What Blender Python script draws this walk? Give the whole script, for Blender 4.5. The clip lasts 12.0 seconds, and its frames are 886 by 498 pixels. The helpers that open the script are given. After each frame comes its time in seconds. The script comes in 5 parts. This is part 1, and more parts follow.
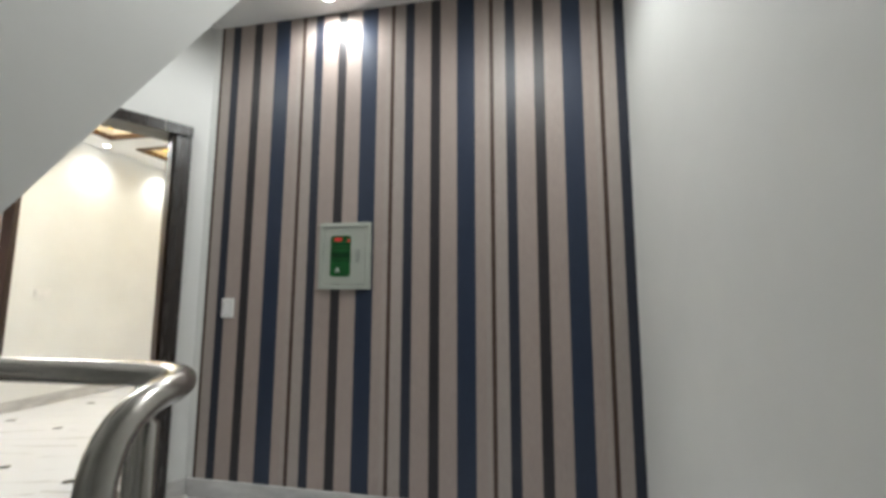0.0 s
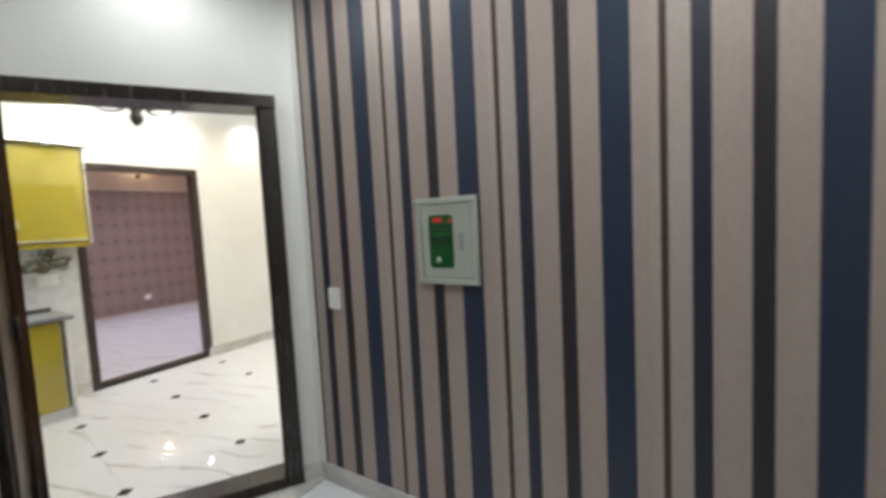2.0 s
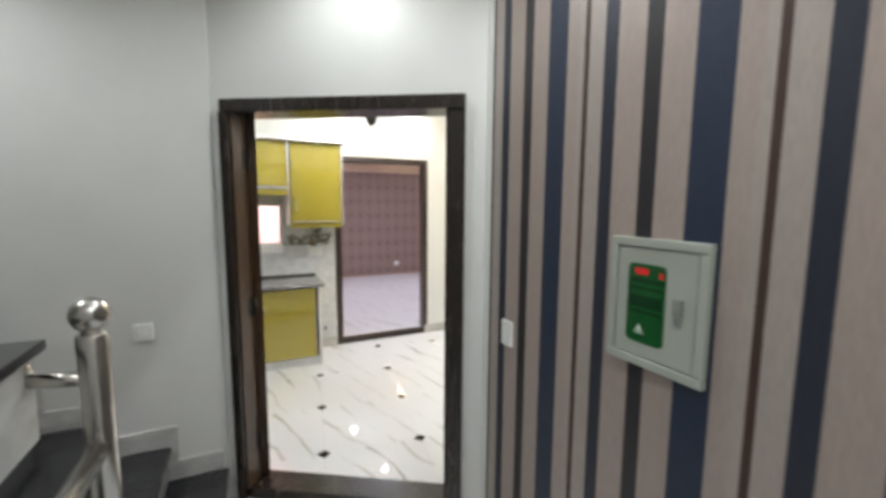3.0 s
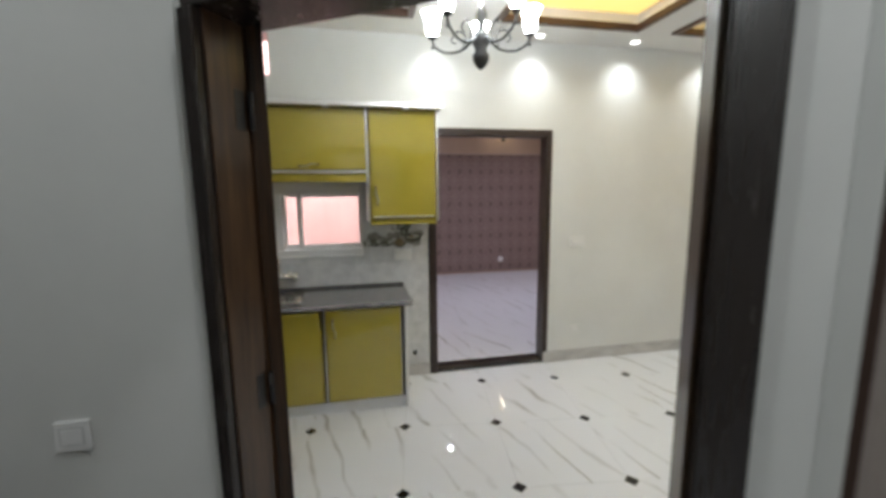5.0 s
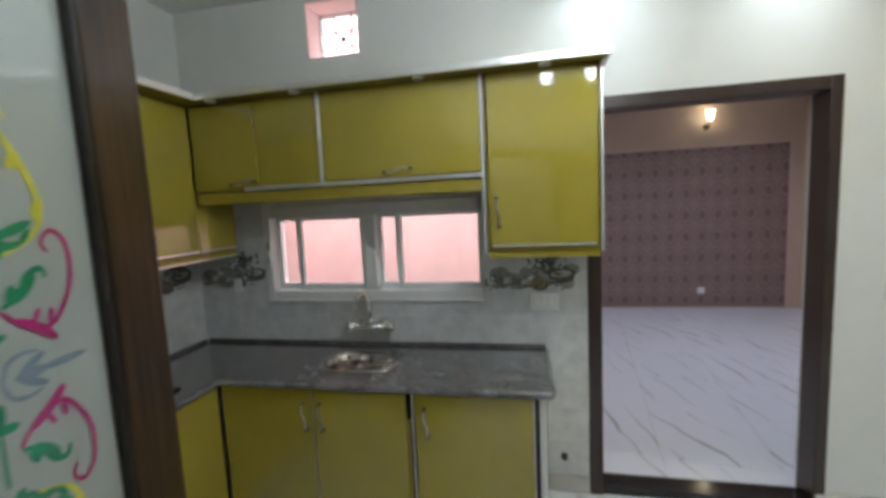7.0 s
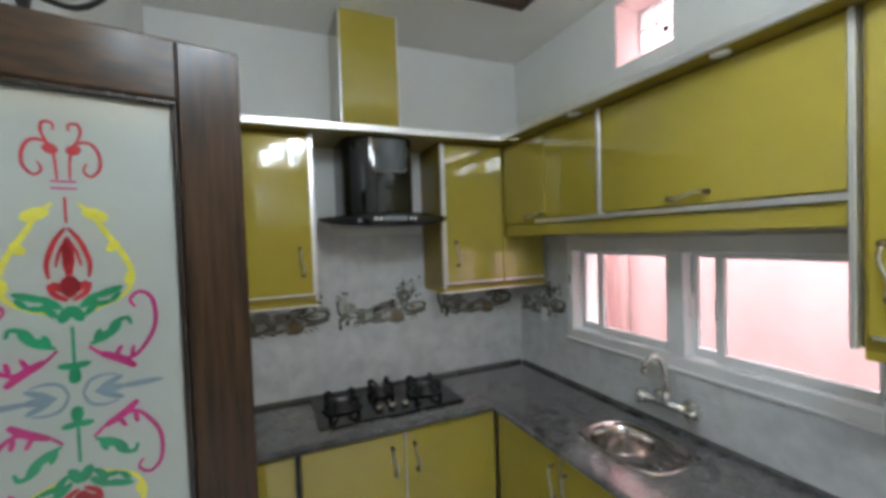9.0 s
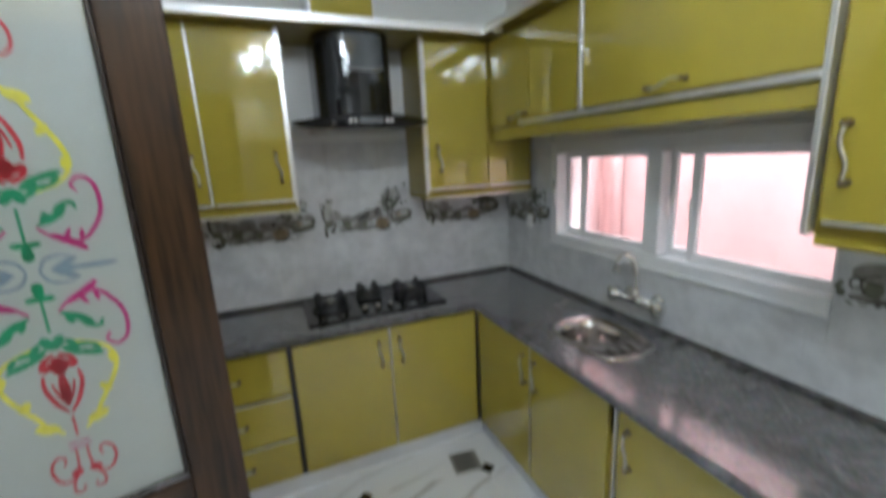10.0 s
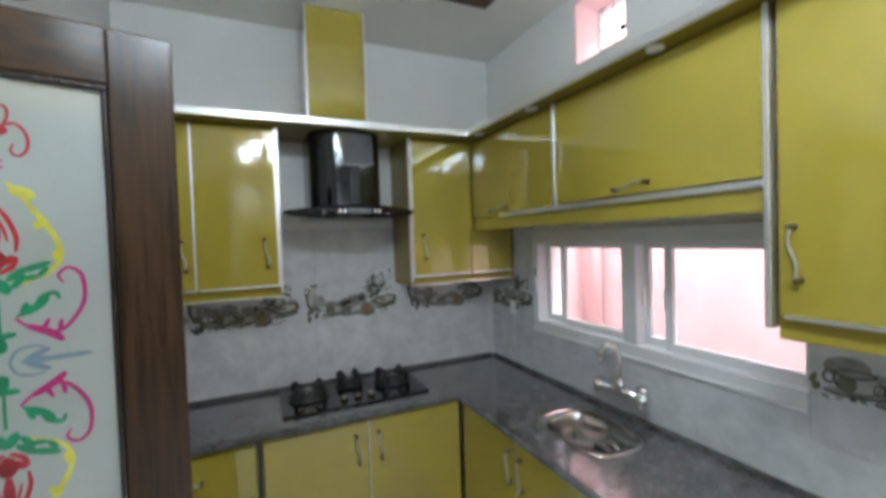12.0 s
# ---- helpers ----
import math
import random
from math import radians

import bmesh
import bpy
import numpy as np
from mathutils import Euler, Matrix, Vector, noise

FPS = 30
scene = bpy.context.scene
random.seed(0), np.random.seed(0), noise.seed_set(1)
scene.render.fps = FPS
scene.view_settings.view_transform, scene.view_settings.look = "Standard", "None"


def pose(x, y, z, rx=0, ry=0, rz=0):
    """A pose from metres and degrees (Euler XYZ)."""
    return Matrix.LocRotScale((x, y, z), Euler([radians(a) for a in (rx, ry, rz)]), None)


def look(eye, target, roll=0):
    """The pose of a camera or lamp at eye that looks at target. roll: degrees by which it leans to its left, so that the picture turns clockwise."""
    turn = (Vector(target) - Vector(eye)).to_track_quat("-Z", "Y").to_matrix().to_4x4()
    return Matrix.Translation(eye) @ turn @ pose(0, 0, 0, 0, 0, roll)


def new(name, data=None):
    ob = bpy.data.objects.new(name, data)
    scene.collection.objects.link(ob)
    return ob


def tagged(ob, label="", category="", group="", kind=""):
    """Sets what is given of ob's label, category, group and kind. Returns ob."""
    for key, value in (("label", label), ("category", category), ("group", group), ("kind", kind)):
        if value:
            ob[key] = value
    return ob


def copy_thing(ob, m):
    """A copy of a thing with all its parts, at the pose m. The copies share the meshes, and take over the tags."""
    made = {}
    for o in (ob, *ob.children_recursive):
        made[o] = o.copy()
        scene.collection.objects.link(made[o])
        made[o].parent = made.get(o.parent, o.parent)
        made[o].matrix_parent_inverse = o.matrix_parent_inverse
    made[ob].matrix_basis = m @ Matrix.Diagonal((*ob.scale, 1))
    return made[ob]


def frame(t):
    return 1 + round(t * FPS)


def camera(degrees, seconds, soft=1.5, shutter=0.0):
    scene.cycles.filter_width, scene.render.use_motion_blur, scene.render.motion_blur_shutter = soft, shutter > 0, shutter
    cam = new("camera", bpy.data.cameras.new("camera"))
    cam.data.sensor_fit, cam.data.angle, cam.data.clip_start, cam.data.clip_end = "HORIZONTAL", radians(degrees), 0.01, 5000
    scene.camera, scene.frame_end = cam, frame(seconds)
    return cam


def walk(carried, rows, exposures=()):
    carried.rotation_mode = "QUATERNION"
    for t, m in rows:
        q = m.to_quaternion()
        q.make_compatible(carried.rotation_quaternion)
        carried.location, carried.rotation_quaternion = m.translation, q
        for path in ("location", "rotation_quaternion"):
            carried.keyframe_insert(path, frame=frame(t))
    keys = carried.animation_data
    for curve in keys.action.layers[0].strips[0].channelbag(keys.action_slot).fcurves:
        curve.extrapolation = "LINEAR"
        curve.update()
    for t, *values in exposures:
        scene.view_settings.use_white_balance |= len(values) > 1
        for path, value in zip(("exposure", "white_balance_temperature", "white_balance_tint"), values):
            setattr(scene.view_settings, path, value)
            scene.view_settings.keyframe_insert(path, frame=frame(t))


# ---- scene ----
cam = camera(94.16, 12.0, soft=3.6, shutter=0.4)
PATH = [
    (0, (4.912, -1.854, 1.126), (4.531, 0.096, 1.357), 0.20),
    (0.5, (4.912, -1.782, 1.121), (4.504, 0.169, 1.287), -0.21),
    (1, (4.973, -1.553, 1.200), (4.305, 0.332, 1.177), -1.17),
    (1.5, (4.947, -1.364, 1.314), (4.080, 0.439, 1.288), -1.90),
    (2, (4.877, -1.188, 1.452), (3.794, 0.487, 1.308), -2.97),
    (2.5, (4.788, -0.935, 1.490), (3.298, 0.386, 1.305), 1.37),
    (3, (4.700, -0.706, 1.645), (2.902, 0.141, 1.420), 0.36),
    (3.5, (4.464, -0.640, 1.659), (2.589, 0.021, 1.444), 0.88),
    (5.5, (3.132, -0.345, 1.636), (1.162, -0.122, 1.370), -1.41),
    (6, (2.811, -0.291, 1.612), (0.819, -0.336, 1.440), -0.70),
    (6.5, (2.542, -0.227, 1.627), (0.564, -0.460, 1.443), -1.79),
    (8.3, (1.722, 0.084, 1.670), (0.150, -1.149, 1.566), -2.60),
    (8.5, (1.688, 0.122, 1.685), (0.302, -1.317, 1.610), -2.32),
    (9, (1.629, 0.178, 1.713), (0.824, -1.651, 1.657), -1.98),
    (9.5, (1.545, 0.241, 1.707), (0.831, -1.626, 1.769), -2.56),
    (10, (1.510, 0.244, 1.637), (0.772, -1.562, 1.195), -2.79),
    (10.5, (1.483, 0.243, 1.556), (0.814, -1.412, 0.653), -4.01),
    (11, (1.463, 0.247, 1.565), (0.758, -1.453, 0.782), -3.53),
    (11.5, (1.480, 0.274, 1.581), (0.688, -1.525, 1.209), -3.95),
    (12, (1.510, 0.277, 1.664), (0.678, -1.541, 1.613), -1.89),
]
walk(cam, [(t, look(eye, target, roll)) for t, eye, target, roll in PATH],
     exposures=[(0, 0.28, 6500, 8), (2, 0.22, 6450, 8), (3.5, 0.30, 6400, 8), (5.5, -0.76, 6150, 6), (6.5, -0.80, 5850, 2), (8.5, -0.24, 5820, 5), (9.2, -0.24, 5640, 5), (10, -0.18, 5560, 5), (10.5, -0.10, 5560, 5), (11, -0.12, 5640, 6), (11.5, -0.14, 5530, 5), (12, -0.10, 5500, 5)])

# ---- world and lights ----
world = bpy.data.worlds.new("world")
scene.world = world
world.use_nodes = True
wn = world.node_tree.nodes
sky = wn.new("ShaderNodeTexSky")
sky.sky_type = "NISHITA"
sky.sun_disc = False
sky.sun_elevation = radians(50)
sky.sun_rotation = radians(120)
world.node_tree.links.new(sky.outputs[0], wn["Background"].inputs[0])
wn["Background"].inputs[1].default_value = 0.12


def lamp(name, kind, m, power, colour, **more):
    data = bpy.data.lights.new(name, kind)
    data.energy, data.color = power, colour
    if kind == "AREA":
        data.shape, data.size, data.size_y = "RECTANGLE", more["size"][0], more["size"][1]
    if kind == "SPOT":
        data.spot_size, data.spot_blend, data.shadow_soft_size = radians(more["cone"]), more.get("blend", 0.6), more.get("soft", 0.03)
    if kind == "POINT":
        data.shadow_soft_size = more.get("soft", 0.04)
    ob = new(name, data)
    ob.matrix_world = m
    return ob


CEIL = 2.87
NEUTRAL, COOL = (0.96, 0.985, 1.0), (0.87, 0.825, 1.0)
# The last three lie out of view, added to brighten the room overall.
DOWNLIGHTS = [(0.16, 0.22), (0.16, 1.08), (0.16, 1.95), (0.16, 2.82), (0.16, 3.65), (1.6, 3.7), (2.7, 1.1), (2.7, 2.4)]
# The last two are unseen, added to fill the stair and landing walls.
LANDING_LIGHTS = [(3.82, 0.2), (2.98, -0.42), (4.95, -0.5), (3.05, -2.0)]
# Unseen ceiling lamps, added to light the bedroom floor and wallpaper in lilac.
BEDROOM_FILL = [(-1.6, 1.2), (-3.0, 2.6), (-1.6, 2.8), (-3.0, 1.0)]
for lx, ly in DOWNLIGHTS:
    lamp("downlight_beam", "SPOT", pose(lx, ly, CEIL - 0.012), (19 if ly < 1 else 26) if lx < 1 else 36, NEUTRAL, cone=118 if lx < 1 else 155, blend=1.0)
for lx, ly in LANDING_LIGHTS:
    lamp("landing_beam", "SPOT", pose(lx, ly, CEIL - 0.012), 20 if lx < 3.0 else 52 if lx > 4.5 else 33 if ly > 0 else 37, (0.965, 0.985, 0.985), cone=176, blend=0.7)
for lx, ly in BEDROOM_FILL:
    lamp("bedroom_fill_beam", "SPOT", pose(lx, ly, CEIL - 0.012), 68 if lx > -2 else 50, COOL, cone=150, blend=0.8)
lamp("chandelier_glow", "POINT", pose(1.293, 0.241, 2.64), 27, NEUTRAL, soft=0.06)
lamp("shaft_daylight", "AREA", pose(-0.75, -1.2, 3.9), 225, (1.0, 0.97, 0.95), size=(0.9, 2.0))

# ---- materials ----


def material(name, colour, rough=0.5, metal=0.0, spots=0.0, scale=8.0, bump=0.0, bump_scale=60.0, grain=None, coat=0.0, coat_rough=0.03, second=None, rand=0.0, spec=0.5):
    """Plain painted or solid surface: base colour with broad and fine variation, and fine relief."""
    m = bpy.data.materials.new(name)
    m.use_nodes = True
    nt = m.node_tree
    n, link = nt.nodes, nt.links.new
    b = n["Principled BSDF"]
    b.inputs["Roughness"].default_value = rough
    b.inputs["Metallic"].default_value = metal
    b.inputs["Coat Weight"].default_value = coat
    b.inputs["Coat Roughness"].default_value = coat_rough
    b.inputs["Specular IOR Level"].default_value = spec
    b.inputs["Base Color"].default_value = (*colour, 1)
    geo = n.new("ShaderNodeNewGeometry")
    if spots > 0 or second:
        tex = n.new("ShaderNodeTexNoise")
        tex.inputs["Scale"].default_value = scale
        tex.inputs["Detail"].default_value = 6
        tex.inputs["Roughness"].default_value = 0.62
        if grain:
            mp = n.new("ShaderNodeMapping")
            mp.inputs["Scale"].default_value = grain
            link(geo.outputs["Position"], mp.inputs["Vector"])
            link(mp.outputs[0], tex.inputs["Vector"])
        else:
            link(geo.outputs["Position"], tex.inputs["Vector"])
        ramp = n.new("ShaderNodeValToRGB")
        dark = second or tuple(c * (1 - spots) for c in colour)
        light = colour if second else tuple(min(1, c * (1 + 0.4 * spots)) for c in colour)
        ramp.color_ramp.elements[0].color = (*dark, 1)
        ramp.color_ramp.elements[1].color = (*light, 1)
        ramp.color_ramp.elements[0].position, ramp.color_ramp.elements[1].position = 0.35, 0.65
        link(tex.outputs["Fac"], ramp.inputs["Fac"])
        out = ramp.outputs["Color"]
        if rand:
            info = n.new("ShaderNodeObjectInfo")
            hsv = n.new("ShaderNodeHueSaturation")
            mr = n.new("ShaderNodeMapRange")
            mr.inputs["To Min"].default_value, mr.inputs["To Max"].default_value = 1 - rand, 1 + rand
            link(info.outputs["Random"], mr.inputs["Value"])
            link(mr.outputs[0], hsv.inputs["Value"])
            link(out, hsv.inputs["Color"])
            out = hsv.outputs["Color"]
        link(out, b.inputs["Base Color"])
        mr2 = n.new("ShaderNodeMapRange")
        mr2.inputs["To Min"].default_value, mr2.inputs["To Max"].default_value = max(0.02, rough - 0.06), min(1, rough + 0.06)
        link(tex.outputs["Fac"], mr2.inputs["Value"])
        link(mr2.outputs[0], b.inputs["Roughness"])
    if bump > 0:
        fine = n.new("ShaderNodeTexNoise")
        fine.inputs["Scale"].default_value = bump_scale
        fine.inputs["Detail"].default_value = 4
        link(geo.outputs["Position"], fine.inputs["Vector"])
        bp = n.new("ShaderNodeBump")
        bp.inputs["Strength"].default_value = bump
        bp.inputs["Distance"].default_value = 0.004
        link(fine.outputs["Fac"], bp.inputs["Height"])
        link(bp.outputs["Normal"], b.inputs["Normal"])
    return m


def glowing(name, colour, strength):
    m = bpy.data.materials.new(name)
    m.use_nodes = True
    b = m.node_tree.nodes["Principled BSDF"]
    b.inputs["Base Color"].default_value = (*colour, 1)
    b.inputs["Emission Color"].default_value = (*colour, 1)
    b.inputs["Emission Strength"].default_value = strength
    return m


def marble(name, base, vein, heading, rough, spacing=2.6):
    """Polished white tile with long slanting veins; each tile shifts the pattern a little."""
    m = bpy.data.materials.new(name)
    m.use_nodes = True
    nt = m.node_tree
    n, link = nt.nodes, nt.links.new
    b = n["Principled BSDF"]
    b.inputs["Roughness"].default_value = rough
    geo = n.new("ShaderNodeNewGeometry")
    info = n.new("ShaderNodeObjectInfo")
    rnd = n.new("ShaderNodeVectorMath")
    rnd.operation = "SCALE"
    rnd.inputs[0].default_value = (5.3, 9.1, 0)
    link(info.outputs["Random"], rnd.inputs["Scale"])
    add = n.new("ShaderNodeVectorMath")
    link(geo.outputs["Position"], add.inputs[0])
    link(rnd.outputs[0], add.inputs[1])
    mp = n.new("ShaderNodeMapping")
    mp.inputs["Rotation"].default_value = (0, 0, radians(-heading))
    mp.inputs["Scale"].default_value = (0.55, 1.0, 1.0)
    link(add.outputs[0], mp.inputs["Vector"])
    wave = n.new("ShaderNodeTexWave")
    wave.bands_direction = "Y"
    wave.inputs["Scale"].default_value = spacing
    wave.inputs["Distortion"].default_value = 7.0
    wave.inputs["Detail"].default_value = 3.5
    wave.inputs["Detail Scale"].default_value = 0.9
    link(mp.outputs[0], wave.inputs["Vector"])
    ramp = n.new("ShaderNodeValToRGB")
    e = ramp.color_ramp.elements
    e[0].position, e[0].color = 0.0, (1, 1, 1, 1)
    e[1].position, e[1].color = 0.10, (0, 0, 0, 1)
    k = ramp.color_ramp.elements.new(0.022)
    k.color = (0.5, 0.5, 0.5, 1)
    link(wave.outputs["Fac"], ramp.inputs["Fac"])
    cloud = n.new("ShaderNodeTexNoise")
    cloud.inputs["Scale"].default_value = 2.3
    cloud.inputs["Detail"].default_value = 5
    link(mp.outputs[0], cloud.inputs["Vector"])
    fade = n.new("ShaderNodeMapRange")
    fade.inputs["From Min"].default_value, fade.inputs["From Max"].default_value = 0.45, 0.66
    link(cloud.outputs["Fac"], fade.inputs["Value"])
    mul = n.new("ShaderNodeMath")
    mul.operation = "MULTIPLY"
    link(ramp.outputs["Color"], mul.inputs[0])
    link(fade.outputs[0], mul.inputs[1])
    mix = n.new("ShaderNodeMix")
    mix.data_type = "RGBA"
    mix.inputs["A"].default_value, mix.inputs["B"].default_value = (*base, 1), (*vein, 1)
    link(mul.outputs[0], mix.inputs["Factor"])
    link(mix.outputs["Result"], b.inputs["Base Color"])
    return m


def wallpaper_stripes():
    """Vertical stripes: one thin brown line, two narrow slate bands and one wide navy band in each repeat."""
    m = bpy.data.materials.new("striped_wallpaper")
    m.use_nodes = True
    nt = m.node_tree
    n, link = nt.nodes, nt.links.new
    b = n["Principled BSDF"]
    b.inputs["Roughness"].default_value = 0.42
    b.inputs["Specular IOR Level"].default_value = 0.34
    geo = n.new("ShaderNodeNewGeometry")
    sep = n.new("ShaderNodeSeparateXYZ")
    link(geo.outputs["Position"], sep.inputs[0])
    sub = n.new("ShaderNodeMath")
    sub.operation = "SUBTRACT"
    sub.inputs[1].default_value = 3.0038 - 0.5806 * 4
    link(sep.outputs["X"], sub.inputs[0])
    div = n.new("ShaderNodeMath")
    div.operation = "DIVIDE"
    div.inputs[1].default_value = 0.5806
    link(sub.outputs[0], div.inputs[0])
    frac = n.new("ShaderNodeMath")
    frac.operation = "FRACT"
    link(div.outputs[0], frac.inputs[0])
    ramp = n.new("ShaderNodeValToRGB")
    ramp.color_ramp.interpolation = "CONSTANT"
    pink, grey, slate, dark, navy, brown = (0.36, 0.295, 0.267), (0.37, 0.318, 0.29), (0.026, 0.030, 0.044), (0.030, 0.027, 0.030), (0.023, 0.034, 0.062), (0.062, 0.036, 0.027)
    stops = [(0.0, brown), (0.039, grey), (0.150, slate), (0.245, pink), (0.416, dark), (0.513, pink), (0.677, navy), (0.852, pink), (0.95, grey)]
    e = ramp.color_ramp.elements
    e[0].position, e[0].color = stops[0][0], (*stops[0][1], 1)
    e[1].position, e[1].color = stops[1][0], (*stops[1][1], 1)
    for p, c in stops[2:]:
        e.new(p).color = (*c, 1)
    link(frac.outputs[0], ramp.inputs["Fac"])
    weave = n.new("ShaderNodeTexNoise")
    weave.inputs["Scale"].default_value = 260
    mp = n.new("ShaderNodeMapping")
    mp.inputs["Scale"].default_value = (1, 1, 0.12)
    link(geo.outputs["Position"], mp.inputs["Vector"])
    link(mp.outputs[0], weave.inputs["Vector"])
    mr = n.new("ShaderNodeMapRange")
    mr.inputs["To Min"].default_value, mr.inputs["To Max"].default_value = 0.8, 1.2
    link(weave.outputs["Fac"], mr.inputs["Value"])
    hsv = n.new("ShaderNodeHueSaturation")
    link(mr.outputs[0], hsv.inputs["Value"])
    link(ramp.outputs["Color"], hsv.inputs["Color"])
    link(hsv.outputs["Color"], b.inputs["Base Color"])
    bp = n.new("ShaderNodeBump")
    bp.inputs["Strength"].default_value, bp.inputs["Distance"].default_value = 0.25, 0.002
    link(weave.outputs["Fac"], bp.inputs["Height"])
    link(bp.outputs["Normal"], b.inputs["Normal"])
    return m


def damask():
    """Bedroom wallpaper: rows of dusky rose medallions on plum."""
    m = bpy.data.materials.new("damask_wallpaper")
    m.use_nodes = True
    nt = m.node_tree
    n, link = nt.nodes, nt.links.new
    b = n["Principled BSDF"]
    b.inputs["Roughness"].default_value = 0.55
    geo = n.new("ShaderNodeNewGeometry")
    mp = n.new("ShaderNodeMapping")
    mp.inputs["Scale"].default_value = (0, 4.868, 3.27)
    mp.inputs["Location"].default_value = (0, -0.246, -0.403)
    link(geo.outputs["Position"], mp.inputs["Vector"])
    vor = n.new("ShaderNodeTexVoronoi")
    vor.inputs["Scale"].default_value = 1.0
    vor.inputs["Randomness"].default_value = 0.0
    link(mp.outputs[0], vor.inputs["Vector"])
    ripple = n.new("ShaderNodeTexNoise")
    ripple.inputs["Scale"].default_value = 5.0
    link(mp.outputs[0], ripple.inputs["Vector"])
    add = n.new("ShaderNodeMath")
    add.operation = "MULTIPLY_ADD"
    add.inputs[1].default_value = 0.32
    link(ripple.outputs["Fac"], add.inputs[0])
    link(vor.outputs["Distance"], add.inputs[2])
    ramp = n.new("ShaderNodeValToRGB")
    e = ramp.color_ramp.elements
    e[0].position, e[0].color = 0.22, (0.182, 0.128, 0.112, 1)
    e[1].position, e[1].color = 0.42, (0.312, 0.226, 0.200, 1)
    e.new(0.34).color = (0.205, 0.142, 0.122, 1)
    e.new(0.54).color = (0.232, 0.160, 0.142, 1)
    e.new(0.68).color = (0.290, 0.210, 0.184, 1)
    link(add.outputs[0], ramp.inputs["Fac"])
    link(ramp.outputs["Color"], b.inputs["Base Color"])
    return m


def granite():
    m = bpy.data.materials.new("granite")
    m.use_nodes = True
    nt = m.node_tree
    n, link = nt.nodes, nt.links.new
    b = n["Principled BSDF"]
    b.inputs["Roughness"].default_value = 0.24
    b.inputs["Coat Weight"].default_value = 1.0
    b.inputs["Coat Roughness"].default_value = 0.03
    geo = n.new("ShaderNodeNewGeometry")
    big = n.new("ShaderNodeTexNoise")
    big.inputs["Scale"].default_value = 7
    big.inputs["Detail"].default_value = 8
    big.inputs["Distortion"].default_value = 1.4
    link(geo.outputs["Position"], big.inputs["Vector"])
    ramp = n.new("ShaderNodeValToRGB")
    e = ramp.color_ramp.elements
    e[0].position, e[0].color = 0.30, (0.058, 0.052, 0.053, 1)
    e[1].position, e[1].color = 0.72, (0.150, 0.134, 0.136, 1)
    link(big.outputs["Fac"], ramp.inputs["Fac"])
    vor = n.new("ShaderNodeTexVoronoi")
    vor.inputs["Scale"].default_value = 120
    link(geo.outputs["Position"], vor.inputs["Vector"])
    mix = n.new("ShaderNodeMix")
    mix.data_type, mix.blend_type = "RGBA", "OVERLAY"
    mix.inputs["Factor"].default_value = 0.42
    link(ramp.outputs["Color"], mix.inputs["A"])
    link(vor.outputs["Color"], mix.inputs["B"])
    hsv = n.new("ShaderNodeHueSaturation")
    hsv.inputs["Saturation"].default_value = 0.35
    link(mix.outputs["Result"], hsv.inputs["Color"])
    link(hsv.outputs["Color"], b.inputs["Base Color"])
    return m


def glass(name, colour=(1, 1, 1), rough=0.0):
    m = bpy.data.materials.new(name)
    m.use_nodes = True
    b = m.node_tree.nodes["Principled BSDF"]
    b.inputs["Base Color"].default_value = (*colour, 1)
    b.inputs["Roughness"].default_value = rough
    b.inputs["Transmission Weight"].default_value = 1.0
    b.inputs["IOR"].default_value = 1.3
    return m


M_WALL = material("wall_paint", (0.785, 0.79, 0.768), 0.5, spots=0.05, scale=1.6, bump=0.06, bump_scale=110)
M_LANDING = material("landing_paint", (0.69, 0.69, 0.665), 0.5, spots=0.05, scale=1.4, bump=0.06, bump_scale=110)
M_CEIL = material("ceiling_paint", (0.85, 0.845, 0.825), 0.6, spots=0.04, scale=1.5)
M_STRIPE = wallpaper_stripes()
M_DAMASK = damask()
M_TILE = marble("marble_tile", (0.76, 0.775, 0.805), (0.40, 0.395, 0.39), 30, 0.025, spacing=1.75)
M_SKIRT = material("marble_skirting", (0.62, 0.61, 0.59), 0.2, second=(0.44, 0.43, 0.42), scale=5, grain=(1, 1, 2.5))
M_KICK = material("white_marble_plinth", (0.70, 0.71, 0.73), 0.2, second=(0.60, 0.605, 0.62), scale=4)
M_ENDBOARD = material("pale_yellow_board", (0.56, 0.48, 0.17), 0.16, spots=0.06, scale=5, coat=0.5)
M_STEP = material("marble_step", (0.60, 0.60, 0.59), 0.15, second=(0.45, 0.45, 0.44), scale=4, grain=(1, 1, 2.5))
M_GROUT = material("grout", (0.5, 0.49, 0.47), 0.8, spots=0.15, scale=20)
M_DOT = material("black_inset", (0.022, 0.018, 0.018), 0.1, spots=0.3, scale=40)
M_BLACKSTEP = material("black_tread", (0.03, 0.03, 0.033), 0.15, spots=0.4, scale=60)
M_FRAME = material("dark_frame", (0.020, 0.0145, 0.012), 0.26, spots=0.16, scale=3, grain=(14, 14, 1.2))
M_JAMB = material("brown_jamb", (0.040, 0.025, 0.019), 0.3, spots=0.2, scale=3, grain=(14, 14, 1.2))
M_WOOD = material("door_wood", (0.052, 0.0255, 0.0108), 0.42, second=(0.015, 0.0078, 0.0038), scale=3.2, grain=(16, 16, 1.1), coat=0.45, coat_rough=0.20, spec=0.12)
M_WOODCROSS = material("door_wood_cross", (0.052, 0.0255, 0.0108), 0.42, second=(0.015, 0.0078, 0.0038), scale=3.2, grain=(1.1, 16, 16), coat=0.45, coat_rough=0.20, spec=0.12)
